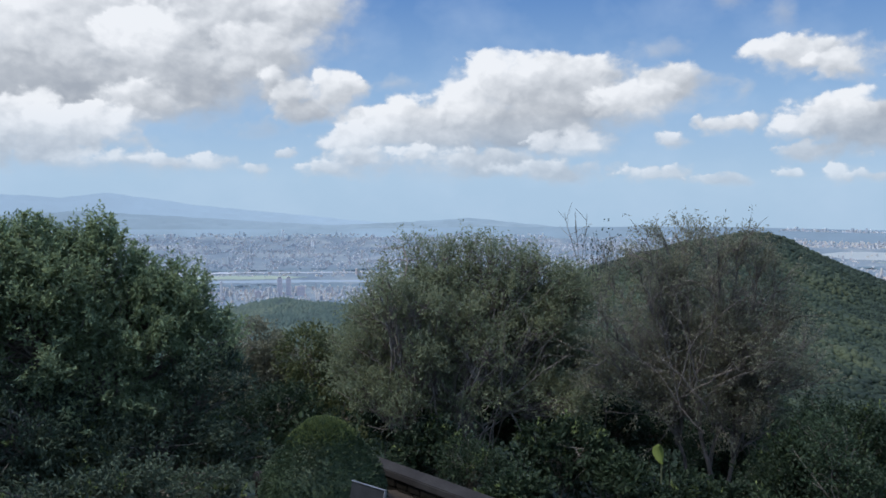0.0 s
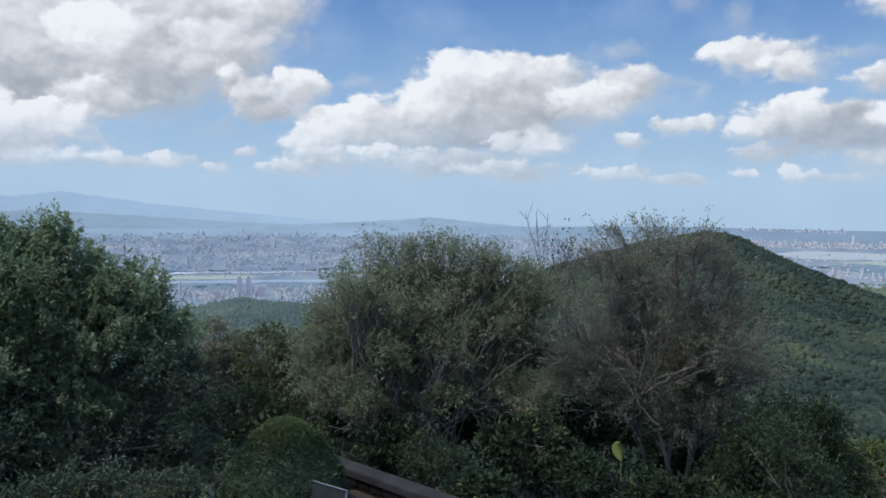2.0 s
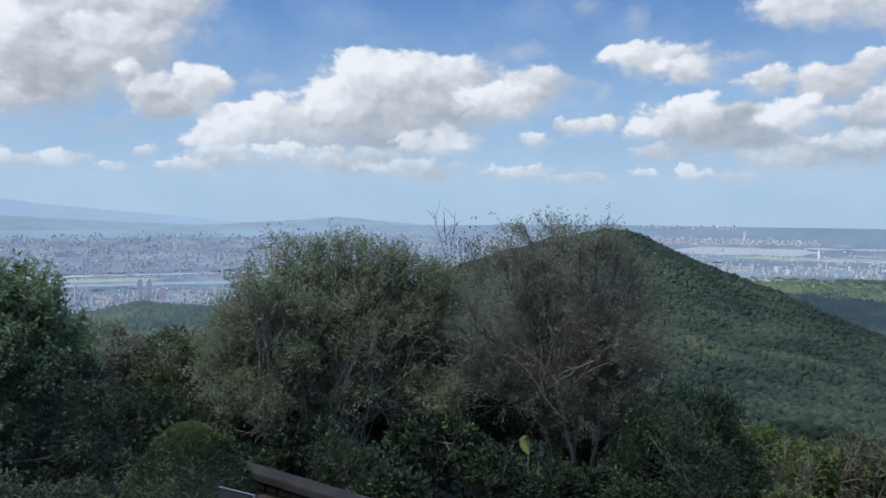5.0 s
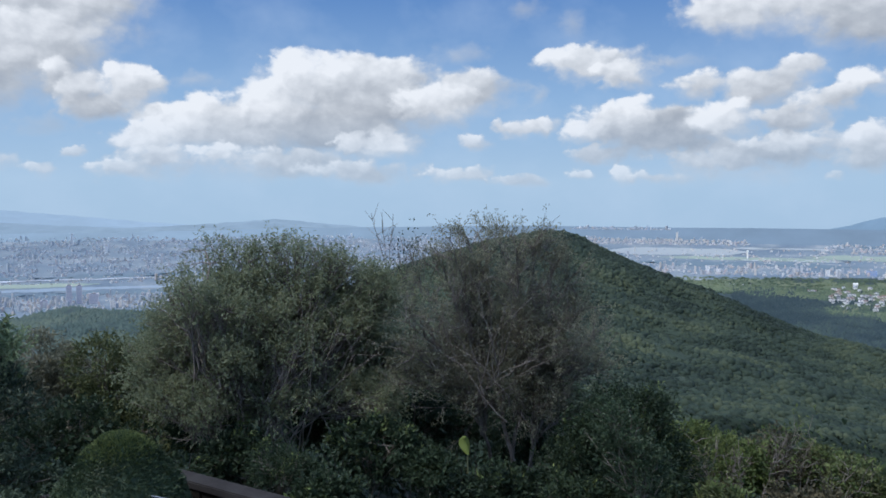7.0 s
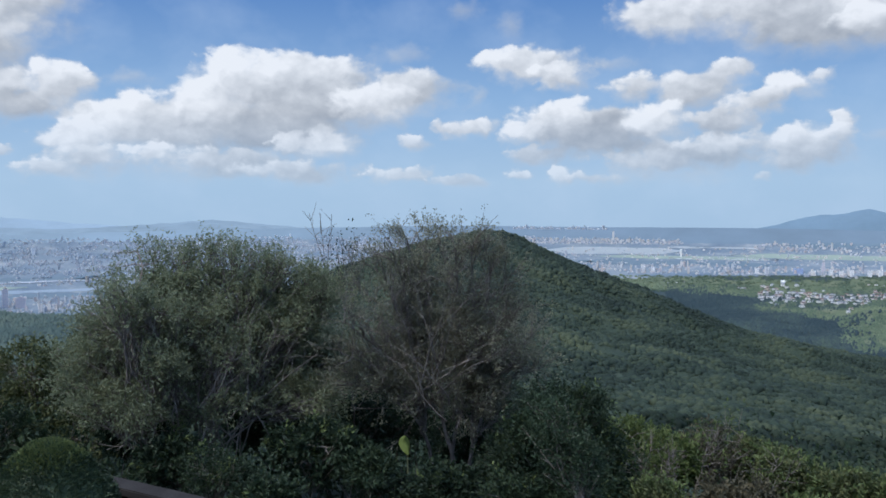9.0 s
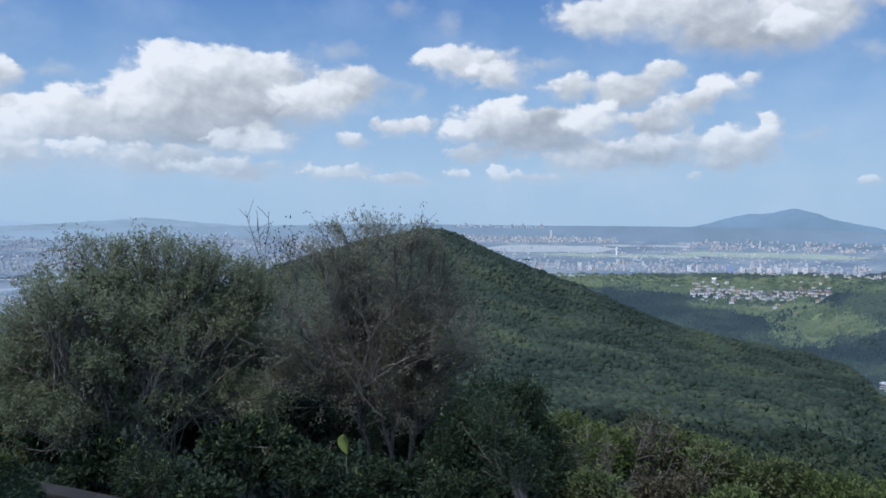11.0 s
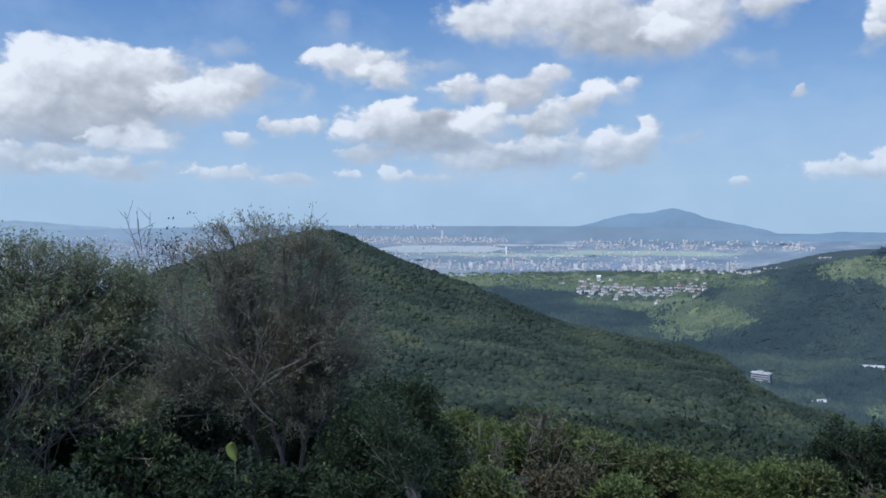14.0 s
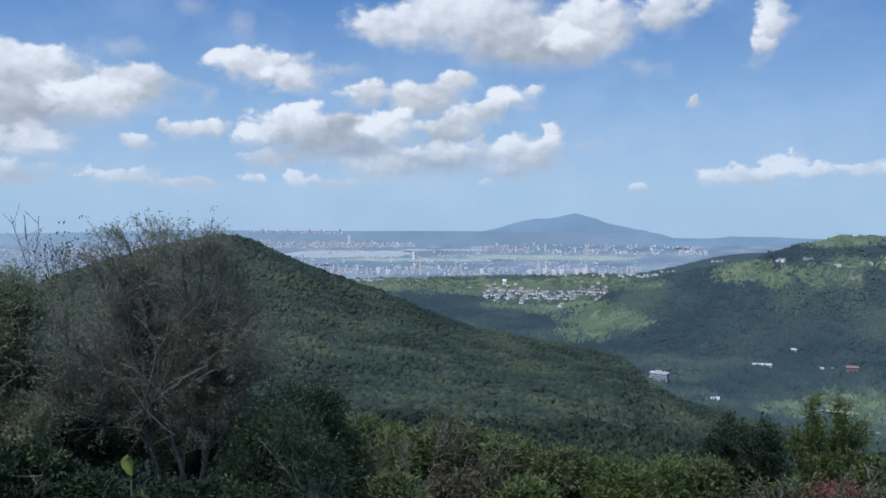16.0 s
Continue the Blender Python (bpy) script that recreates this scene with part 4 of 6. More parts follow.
plant("spreading_tree", "spreading olive-green tree with several pale crooked stems", foot(0.5, R - 1.2),
      [clump(*c) for c in ((-2.8, -3.0, R, 0.45, 0.5), (-1.9, -3.5, R + 0.3, 0.5, 0.6), (-4.3, -5.1, R, 0.5, 0.45), (-5.0, -6.3, R - 0.2, 0.6, 0.6), (0.1, -3.9, R, 1.0, 0.7), (1.7, -3.2, R + 0.2, 1.1, 0.8), (3.7, -3.8, R - 0.2, 1.1, 0.8), (6.3, -4.5, R, 1.4, 0.8), (8.4, -5.3, R + 0.2, 1.2, 0.8), (-1.4, -5.7, R, 1.2, 0.9), (-3.6, -6.4, R - 0.9, 1.2, 0.9), (-1.8, -7.0, R - 1.0, 1.2, 0.9), (0.6, -5.8, R, 2.0, 1.3), (5.0, -5.8, R, 2.0, 1.2), (-3.8, -8, R, 2.4, 1.7), (1.2, -8.2, R - 0.4, 2.8, 1.8), (6.4, -8.2, R, 2.8, 2),
                           (9, -6.8, R, 1.8, 1.7), (-5.6, -10.8, R + 0.3, 2.2, 1.8), (-1.4, -11.0, R + 0.7, 2.4, 1.6), (4.6, -11.0, R + 0.6, 2.6, 1.6), (9, -11, R + 0.5, 2.4, 2.0), (0.6, -12.6, R + 0.2, 2.0, 1.4), (6.4, -12.8, R - 0.3, 2.0, 1.4), (-4.6, -13, R - 0.2, 2.0, 1.5), (-0.8, -10.8, R - 0.9, 1.8, 1.2), (3.4, -10.4, R - 0.9, 1.7, 1.1), (2.2, -13.4, R - 0.8, 1.6, 0.9), (-2.6, -13.6, R - 0.8, 1.5, 1.0), (8.8, -13.6, R - 0.5, 1.8, 1.2))],
      M_BARK_PALE, M_LEAF_MID, 13000, 10, 0.055, 0.024, 23, twig_share=0.26, stems=7, trunk=0.020, bend=0.32, limb_w=0.028, shell=0.3, shoot_len=0.24, tuft=0.27, tuft_of=14)


def front_boughs(tree, root, tips, r, w, bark, seed, side=3):
    """Crooked boughs that show on the near face of a crown, each with a few side branches."""
    rng = np.random.default_rng(seed)
    o = np.array(tree.location)
    a = np.array(at(*root, r + 0.35))
    for az, el in tips:
        b = np.array(at(az, el, r + rng.uniform(-0.25, 0.25)))
        start = a + [rng.normal(0, 0.22), rng.normal(0, 0.12), rng.uniform(-0.25, 0.25)]
        main = limb(rng, start, b, w, w * 0.3, 12, 0.2, 0.03)
        lines = [main]
        for k in range(side):
            q = int(rng.integers(4, 11))
            way = unit(unit(b - start) * 0.7 + rng.normal(0, 0.5, 3))
            lines.append(limb(rng, main[q, :3], main[q, :3] + way * rng.uniform(0.25, 0.6), main[q, 3] * 0.6, w * 0.2, 6, 0.3))
        v, f = tubes([np.c_[ln[:, :3] - o, ln[:, 3]] for ln in lines], 5)
        part_mesh("bough", mesh_of("bough", v, f, bark, smooth=True), tree)


front_boughs(bpy.data.objects["spreading_tree"], (3.0, -16.6), ((-3.6, -11.4), (-1.6, -9.6), (0.0, -8.6), (1.4, -9.4), (2.8, -8.2), (4.4, -8.8), (6.4, -7.8), (7.9, -8.8), (9.0, -10.2), (-0.4, -12.0), (5.4, -11.0), (-5.4, -15.2)), 12.0, 0.014, M_BARK_PALE, 43, 5)
R = 12.2


def thin_tree():
    """Arching leaders that fan out from a few low stems, fork into fine twigs, and bear small brownish leaves in loose tufts."""
    rng = np.random.default_rng(37)
    base = foot(18, R)
    ob = thing("thin_tree", "airy brownish tree with a fan of fine arching twigs", "tree", base)
    rim = [(10.6, -10.2), (10.9, -8.0), (12.0, -6.0), (13.2, -4.6), (14.3, -3.3), (15.3, -2.4), (16.4, -3.3), (17.5, -2.6), (18.7, -3.4), (20.0, -2.6), (21.1, -4.0), (22.2, -5.4), (23.2, -7.2), (24.0, -9.2), (24.2, -11.4), (11.4, -12.4)]
    inner = [(14.2, -6.6), (16.2, -5.4), (18.4, -5.4), (20.4, -6.2), (21.8, -8.6), (13.0, -9.4), (15.4, -8.4), (17.6, -8.0), (19.6, -9.0), (22.6, -11.2), (13.4, -12.4), (20.8, -12.0), (17.0, -11.2), (15.2, -13.0), (19.2, -14.0), (22.8, -14.4)]
    stems = [np.array(at(a, e, R + d)) for a, e, d in ((16.4, -15.6, 0.2), (17.7, -14.4, -0.2), (18.9, -14.8, 0.25), (20.0, -16.2, 0.0))]
    for f in stems:
        v, q = tubes([limb(rng, base + np.r_[rng.normal(0, 0.12, 2), -0.2], f, 0.046, 0.028, 9, 0.12)])
        part_mesh("trunk", mesh_of("trunk", v - base, q, M_BARK_DARK, smooth=True), ob)
    twigs, P, W = [], [], []

    def arch(a, b, rise, w0, w1, steps, wob):
        """A bow from a to b that climbs first and then leans out."""
        t = np.linspace(0, 1, steps)[:, None]
        c = np.r_[a[:2] + (b - a)[:2] * 0.22, a[2] + (b - a)[2] * rise]
        ln = limb(rng, a, b, w0, w1, steps, wob)
        ln[:, :3] += (1 - t) ** 2 * a + 2 * t * (1 - t) * c + t ** 2 * b - (a + (b - a) * t)
        return ln

    for k, (a, e) in enumerate(rim + inner):
        top = np.array(at(a, e, R + rng.uniform(-0.8, 0.8)))
        f = stems[int(np.argmin([abs(q[0] - top[0]) + rng.uniform(0, 0.4) for q in stems]))]
        main = arch(f, top, 0.62, 0.024, 0.006, 14, 0.12)
        v, q = tubes([main])
        part_mesh("limb", mesh_of("limb", v - base, q, M_BARK_DARK, smooth=True), ob)
        for i in range(3, 14):
            ahead = unit(main[min(i + 1, 13), :3] - main[i - 1, :3])
            for _ in range(2):
                way = unit(ahead * 0.9 + rng.normal(0, 0.5, 3) + [0, 0, 0.12])
                L = rng.uniform(0.45, 0.95) * (1.05 - 0.05 * i)
                b1 = main[i, :3] + way * L
                t = arch(main[i, :3], b1, 0.75, 0.0105, 0.0045, 7, 0.14)
                twigs.append(t)
                for m in range(2, 7):
                    w2 = unit(way * 0.8 + rng.normal(0, 0.5, 3) + [0, 0, 0.25])
                    tip = t[m, :3] + w2 * rng.uniform(0.14, 0.36)
                    twigs.append(limb(rng, t[m, :3], tip, 0.0048, 0.0028, 4, 0.12))
                    for q in (0.45, 0.8, 1.0):
                        P.append(t[m, :3] + (tip - t[m, :3]) * q)
                        W.append(w2)
    P, W = np.array(P), np.array(W)
    full = np.array([noise.noise(q * 1.3) for q in P]) + rng.normal(0, 0.22, len(P)) > -0.30     # thin places let the hill show
    P, W = P[full], W[full]
    per = 7
    n = len(P)
    pos = (P[:, None] + W[:, None] * (rng.random((n, per)) * 0.10)[..., None] + rng.normal(0, 0.035, (n, per, 3))).reshape(-1, 3)
    lv, lf = leaf_mesh(rng, pos, unit(rng.normal(0, 1, (n * per, 3))) * 0.9 + np.repeat(W, per, 0), 0.046, 0.018)
    v, q = tubes(twigs, 3)
    tagged(part_mesh("twig_growth", mesh_of("twig_growth", v - base, q, M_BARK_DARK, smooth=True), ob), kind="stuff")
    part_mesh("crown", mesh_of("crown", lv - base, lf, M_LEAF_BROWN), ob)


thin_tree()
front_boughs(bpy.data.objects["thin_tree"], (17.8, -13.6), ((11.6, -9.0), (12.6, -7.0), (14.0, -5.4), (15.4, -4.2), (16.6, -5.0), (18.6, -4.4), (20.2, -5.4), (21.6, -7.4), (22.8, -9.6), (13.6, -10.4), (20.6, -10.2)), 11.3, 0.010, M_BARK_DARK, 47, 7)
R = 11.0
plant("evergreen_tree", "dark dense evergreen with brighter leaf tips", foot(25.5, R),
      [clump(*c) for c in ((25.5, -14.6, R, 1.3, 1.3), (27.3, -14.7, R, 1.4, 1.3), (23.9, -16.4, R, 1.5, 1.3), (26.4, -16.6, R, 2.2, 1.7), (28.7, -17, R, 1.4, 1.8), (22.6, -18.6, R, 1.6, 1.4), (25.0, -19.0, R, 2.2, 1.8), (28, -20, R, 2.4, 1.8))],
      M_BARK, M_LEAF_DEEP, 3600, 12, 0.060, 0.026, 41, upward=0.6, shell=0.7, tips=0.05, tuft=0.2, tuft_of=16)
plant("young_evergreen", "olive-green feathery young evergreen against the dark one", foot(26.0, R - 1.5),
      [clump(*c) for c in ((25.4, -14.6, R - 1.4, 0.5, 0.5), (25.8, -15.7, R - 1.5, 0.7, 0.6), (26.2, -16.9, R - 1.5, 0.7, 0.7), (27.4, -17.8, R - 1.5, 0.7, 0.6), (27.0, -19.2, R - 1.5, 1.0, 0.8))],
      M_BARK, M_LEAF_BOX, 620, 12, 0.050, 0.018, 42, upward=0.8, shell=0.7, tips=0.0, tuft=0.18, tuft_of=16)


BELL = ((0, 0.3, 0.47, 0.68, 0.84, 0.91, 0.96, 0.99, 1.0), (1.0, 0.96, 0.89, 0.68, 0.49, 0.37, 0.25, 0.12, 0.0))     # height, half width


def topiary(where, radius, high):
    """A clipped bush like a bell with sloping sides: a dark inner body with a skin of small leaves."""
    rng = np.random.default_rng(5)
    ob = thing("clipped_bush", "clipped bell-shaped green bush on the terrace", "bush", where)
    n = 19000
    t, a = rng.random(n) ** 0.8, rng.uniform(0, 2 * np.pi, n)
    prof = radius * np.interp(t, *BELL) * rng.choice([1.0, 1.0, 0.96], n)
    p = np.stack([prof * np.cos(a), prof * np.sin(a), t * high], -1)
    cap = rng.random(n) < 0.12     # the rounded top
    q = 0.30 * radius * np.sqrt(rng.random(n))
    p[cap] = np.stack([q * np.cos(a), q * np.sin(a), high * np.interp(q / radius, BELL[1][::-1], BELL[0][::-1])], -1)[cap]
    p *= 1 + 0.03 * np.array([noise.noise(q * 5.0) for q in p])[:, None]
    d = unit(p - [0, 0, high * 0.3]) + rng.normal(0, 0.55, (n, 3)) + [0, 0, 0.25]
    lv, lf = leaf_mesh(rng, p * (1 + rng.normal(0, 0.014, (n, 1))), d, 0.036, 0.020)
    part_mesh("leaves", mesh_of("leaves", lv, lf, M_LEAF_BOX), ob)
    # yellower leaves high up put the sun on the bush into colour
    k = np.where(p[:, 2] > high * (0.76 + 0.2 * rng.random(n)))[0]
    nv, nf = leaf_mesh(rng, p[k] * 1.015, d[k] + [0, 0, 0.5], 0.042, 0.018)
    part_mesh("new_growth", mesh_of("new_growth", nv, nf, M_LEAF_SUNLIT_TIP), ob, "yellow-green leaves that put sunlight on the top")
    bm = bmesh.new()
    bmesh.ops.create_uvsphere(bm, u_segments=32, v_segments=24, radius=1)
    for v in bm.verts:
        q = max(v.co.z, 0)
        s = radius * 0.96 * float(np.interp(q, *BELL))
        xy = Vector((v.co.x, v.co.y, 0))
        if xy.length > 1e-6:
            xy.normalize()
        v.co = Vector((xy.x * s, xy.y * s, q * high * 0.97))
    part("inner_growth", bm, M_LEAF_BOX, ob, smooth=True)
    return ob


b = at(-8.4, -14.9, 9.0)
topiary((b.x, b.y, 0.2), 0.70, b.z - 0.2)


def leafy_spires():
    """Upright shoots with whorls of leaves that stand out of the top of the dense broadleaf tree."""
    rng = np.random.default_rng(71)
    tree = bpy.data.objects["broadleaf_tree"]
    o = np.array(tree.location)
    for a, e in SPIRES:
        top = np.array(at(a, e - 0.3, 11.5 + rng.uniform(-0.4, 0.4)))
        high = rng.uniform(0.35, 0.6)
        ln = limb(rng, top - [rng.normal(0, 0.08), rng.normal(0, 0.08), high], top, 0.008, 0.003, 7, 0.08)
        v, f = tubes([np.c_[ln[:, :3] - o, ln[:, 3]]], 4)
        stem = part_mesh("shoot", mesh_of("shoot", v, f, M_BARK, smooth=True), tree)
        n = 70
        t = rng.random(n) ** 0.7
        p = np.stack([np.interp(t, np.linspace(0, 1, 7), ln[:, k]) for k in range(3)], -1)
        ang = rng.uniform(0, 2 * np.pi, n)
        way = np.stack([np.cos(ang), np.sin(ang), rng.uniform(0.3, 1.3, n)], -1)
        lv, lf = leaf_mesh(rng, p - o, way, 0.095, 0.034)
        part_mesh("leaves", mesh_of("leaves", lv, lf, M_LEAF_DARK), stem)


SPIRES = [(-28.5, -1.0), (-27.2, -0.3), (-26.5, -0.4), (-26.0, -0.8), (-24.8, -1.7), (-23.4, -0.9), (-22.8, -0.7), (-22.3, -0.6), (-22.0, -0.9), (-21.4, -1.5), (-20.7, -2.2), (-20.1, -2.7), (-19.6, -3.2), (-18.5, -3.5), (-18.1, -3.7), (-17.0, -4.1), (-16.2, -4.5), (-14.7, -6.6)]
leafy_spires()
# ---- the city on the plain ----
R_FAR = np.linspace(1060, 3420, 400)


def r_at(az, el, r0=1060):
    """How far out the land beyond r0 first shows at a bearing and height angle."""
    r = R_FAR[R_FAR >= r0]
    e = np.degrees(np.arctan2(ground_z(np.full_like(r, az), r) - EYE, r))
    k = np.argmax(e >= el) if (e >= el).any() else len(r) - 1
    return float(r[k])


def blocks(places, size, high, turn, roofs=True):
    """Plain city blocks as boxes with a smaller roof house on top."""
    n = len(places)
    c = np.array([[-1, -1], [1, -1], [1, 1], [-1, 1.0]]) / 2
    co, si = np.cos(turn)[:, None], np.sin(turn)[:, None]

    def prism(w, z0, z1, off):
        q = c[None] * w[:, None]
        q = np.stack([q[..., 0] * co - q[..., 1] * si, q[..., 0] * si + q[..., 1] * co], -1) + places[:, None, :2] + off[:, None]
        lo = np.concatenate([q, np.broadcast_to((places[:, 2] + z0)[:, None, None], (n, 4, 1))], -1)
        hi = np.concatenate([q, np.broadcast_to((places[:, 2] + z1)[:, None, None], (n, 4, 1))], -1)
        return np.concatenate([lo, hi], 1)

    rows = [prism(size, -3 + 0 * high, high, np.zeros((n, 2)))]
    if roofs:
        rows.append(prism(size * 0.4, high - 0.2, high + 1.6, size * RNG.uniform(-0.2, 0.2, (n, 2))))
    v = np.concatenate(rows)
    f = np.array([[0, 1, 5, 4], [1, 2, 6, 5], [2, 3, 7, 6], [3, 0, 4, 7], [4, 5, 6, 7]])
    return v.reshape(-1, 3), (f[None] + (np.arange(len(v)) * 8)[:, None, None]).reshape(-1, 4)


def city(name, label, az0, az1, el0, el1, n, wide, high, clumpy=0.0, keep_r=1800, tall=0.06, mat=None):
    a, e = RNG.uniform(az0, az1, n), RNG.uniform(el0, el1, n)
    if clumpy:
        k = np.array([noise.noise((p * 0.9, q * 3.5, 8.0)) + 0.25 * RNG.standard_normal() > clumpy for p, q in zip(a, e)])
        a, e = a[k], e[k]
    r = np.array([r_at(p, q, keep_r) for p, q in zip(a, e)])
    p = polar(a, r, ground_z(a, r))
    n = len(a)
    h = high * RNG.lognormal(0, 0.55, n)
    h = np.where(RNG.random(n) < tall, h * RNG.uniform(1.7, 2.8, n), h)
    w = wide * np.stack([RNG.uniform(0.6, 1.7, n), RNG.uniform(0.6, 1.3, n)], -1)
    v, f = blocks(p, w, h, RNG.choice([0.3, 0.9, 1.2], n) + RNG.normal(0, 0.12, n), mat is None)
    return tagged(new(name, mesh_of(name, v, f, mat or M_TOWN)), label, "city", kind="stuff")


city("city_near_bank", "crowded pale apartment blocks this side of the river", -32, 8, -6.8, -5.75, 3000, 4.0, 4.2, -0.1, tall=0.08)
city("city_bank_road", "white sheds and flyover blocks along the river", -32, 8, -5.0, -4.55, 420, 5.5, 2.0, 0.0, tall=0.04)
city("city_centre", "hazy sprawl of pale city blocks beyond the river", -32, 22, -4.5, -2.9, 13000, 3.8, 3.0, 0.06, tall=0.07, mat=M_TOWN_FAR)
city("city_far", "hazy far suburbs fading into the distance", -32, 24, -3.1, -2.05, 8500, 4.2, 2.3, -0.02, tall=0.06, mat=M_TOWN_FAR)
city("riverside_town", "strip of pale apartment blocks along the plain", 25, 50, -4.5, -3.95, 1300, 5.2, 4.2, 0.02, tall=0.1)
city("plain_hamlets", "scattered white sheds and houses on the river plain", 22, 49.5, -4.0, -2.75, 1250, 5.5, 2.2, 0.12, tall=0.02)
city("far_bank_town", "white buildings on the far bank of the river", 22, 34, -2.55, -2.2, 520, 5.5, 3.0, 0.0, tall=0.05)
city("foot_town", "white buildings at the foot of the blue mountain", 38.5, 54, -2.95, -2.35, 700, 6, 3.8, 0.02, tall=0.08)
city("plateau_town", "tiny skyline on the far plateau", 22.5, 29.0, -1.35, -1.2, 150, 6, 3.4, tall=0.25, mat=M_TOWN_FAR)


def strip(name, label, az0, az1, el0, el1, mat, category, kind="structure", wob=0.06, lift=0.6, r0=1850):
    """A river, field or road lying on the plain between two height angles."""
    a = np.arange(az0, az1 + 0.01, 0.25)
    t = (a - az0) / (az1 - az0)
    taper = np.clip(np.minimum(t, 1 - t) * 6, 0.05, 1)
    mid, half = (el0 + el1) / 2, (el1 - el0) / 2
    rows = []
    for k, s in enumerate((-1, -0.33, 0.33, 1)):
        e = mid + half * s * taper + np.array([wob * noise.fractal((p * 0.5, s * 2, el0 * 7), 1.0, 2.0, 3) for p in a])
        r = np.array([r_at(p, q, r0) for p, q in zip(a, e)])
        rows.append(polar(a, r, ground_z(a, r) + lift))
    n = len(a)
    v = np.concatenate(rows)
    i, j = np.meshgrid(np.arange(3), np.arange(n - 1), indexing="ij")
    f = np.stack([i * n + j, i * n + j + 1, (i + 1) * n + j + 1, (i + 1) * n + j], -1).reshape(-1, 4)
    return tagged(new(name, mesh_of(name, v, f, mat, smooth=True)), label, category, kind=kind)


# tree belts with the haze put into their blue-grey colour
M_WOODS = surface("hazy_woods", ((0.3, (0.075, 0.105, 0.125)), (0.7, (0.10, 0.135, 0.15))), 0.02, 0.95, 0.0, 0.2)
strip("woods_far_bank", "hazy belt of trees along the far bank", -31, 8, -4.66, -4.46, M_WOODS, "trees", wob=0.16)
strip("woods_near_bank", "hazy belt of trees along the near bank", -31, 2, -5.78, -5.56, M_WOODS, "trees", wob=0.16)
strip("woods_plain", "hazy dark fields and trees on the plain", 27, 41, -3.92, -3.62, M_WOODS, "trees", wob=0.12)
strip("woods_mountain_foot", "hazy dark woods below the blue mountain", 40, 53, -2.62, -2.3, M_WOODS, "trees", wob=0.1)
strip("water_river_bend", "pale grey river winding across the plain", 24.5, 34.2, -3.22, -2.76, M_RIVER, "river")
strip("water_river_reach", "pale reach of the river before the mountain", 33, 39.5, -2.76, -2.64, M_RIVER, "river")
strip("water_river_arm", "narrow pale arm of the river", 33, 40, -3.5, -3.4, M_RIVER, "river")
strip("water_city_river", "dull grey river through the city", -30, -2, -5.42, -5.24, M_RIVER_DULL, "river")
strip("road_embankment", "white elevated road along the river", -28, -3, -4.77, -4.71, M_ROADWAY, "road", wob=0.03, lift=2.0)
strip("meadow_airfield", "pale green open field beside the river", -20, -9.5, -5.15, -4.92, M_FIELD, "field")
strip("meadow_fields", "pale green fields on the river plain", 37, 50, -3.35, -3.05, M_FIELD, "field")
strip("meadow_bank", "green flats along the river", 28, 40, -3.5, -3.3, M_FIELD, "field")

strip("road_yard", "pale sandy yard beside the valley road", 59.6, 63.4, -12.72, -12.55, M_SAND, "yard", lift=3.0, r0=1060)


def tower_block(name, label, az, el_foot, high, wide, deep, mat, storeys, r0=1800):
    r = r_at(az, el_foot, r0)
    p = polar(np.array([az]), np.array([r]), ground_z(az, r))[0]
    ob = thing(name, label, "building", p)
    ob.rotation_euler.z = -radians(az)
    bm = bmesh.new()
    box(bm, -wide / 2, -deep / 2, -3, wide / 2, deep / 2, high)
    part("wall", bm, mat, ob)
    bm = bmesh.new()
    box(bm, -wide * 0.3, -deep * 0.3, high, wide * 0.3, deep * 0.3, high * 1.06)
    part("roof", bm, M_ROOF_GREY, ob)
    me = None
    step = high / storeys
    for s in range(storeys):
        if me is None:
            bm = bmesh.new()
            box(bm, -wide * 0.44, -0.12, 0, wide * 0.44, 0.12, step * 0.42)
            w = part("window_band", bm, M_BAND, ob)
            me = w.data
        else:
            w = part_mesh("window_band", me, ob)
        w.location = (0, -deep / 2, step * (s + 0.3))
    return ob


# window glass lightened to hold the haze
M_BAND = surface("hazy_window_band", ((0.3, (0.26, 0.28, 0.31)), (0.7, (0.32, 0.34, 0.37))), 0.4, 0.5)
M_PINK = surface("rose_tiles", ((0.3, (0.44, 0.37, 0.36)), (0.7, (0.53, 0.46, 0.44))), 0.2, 0.8)
M_BLUE = surface("blue_tiles", ((0.3, (0.15, 0.21, 0.34)), (0.7, (0.20, 0.27, 0.41))), 0.2, 0.8)
tower_block("tower_block", "tall twin grey-pink apartment tower by the river", -11.35, -6.25, 46, 13, 12, M_PINK, 12)
tower_block("tower_block", "tall twin grey-pink apartment tower by the river", -10.75, -6.25, 46, 13, 12, M_PINK, 12)
tower_block("tower_block", "broad rose-coloured apartment block", -9.9, -6.3, 26, 22, 12, M_PINK, 7)
tower_block("tower_block", "rose-coloured slab among low houses", -12.8, -6.4, 17, 16, 12, M_PINK, 5)
tower_block("tower_block", "slim pale skyscraper in the city", -11.1, -2.5, 40, 9, 9, M_WHITE, 9)
tower_block("tower_block", "pale high-rise in the city", -9.1, -3.0, 24, 10, 9, M_WHITE, 6)
tower_block("tower_block", "pale high-rise in the city", -14.6, -3.6, 22, 10, 9, M_WHITE, 6)
for q, hgt in ((31.4, 20), (32.1, 13), (38.7, 18), (39.3, 20), (42.1, 14), (43.1, 17), (43.7, 15), (44.3, 18), (45.3, 18), (45.9, 20)):
    tower_block("tower_block", "pale apartment tower on the plain", q, -4.35, hgt, 11, 10, M_WHITE, 6, 2200)
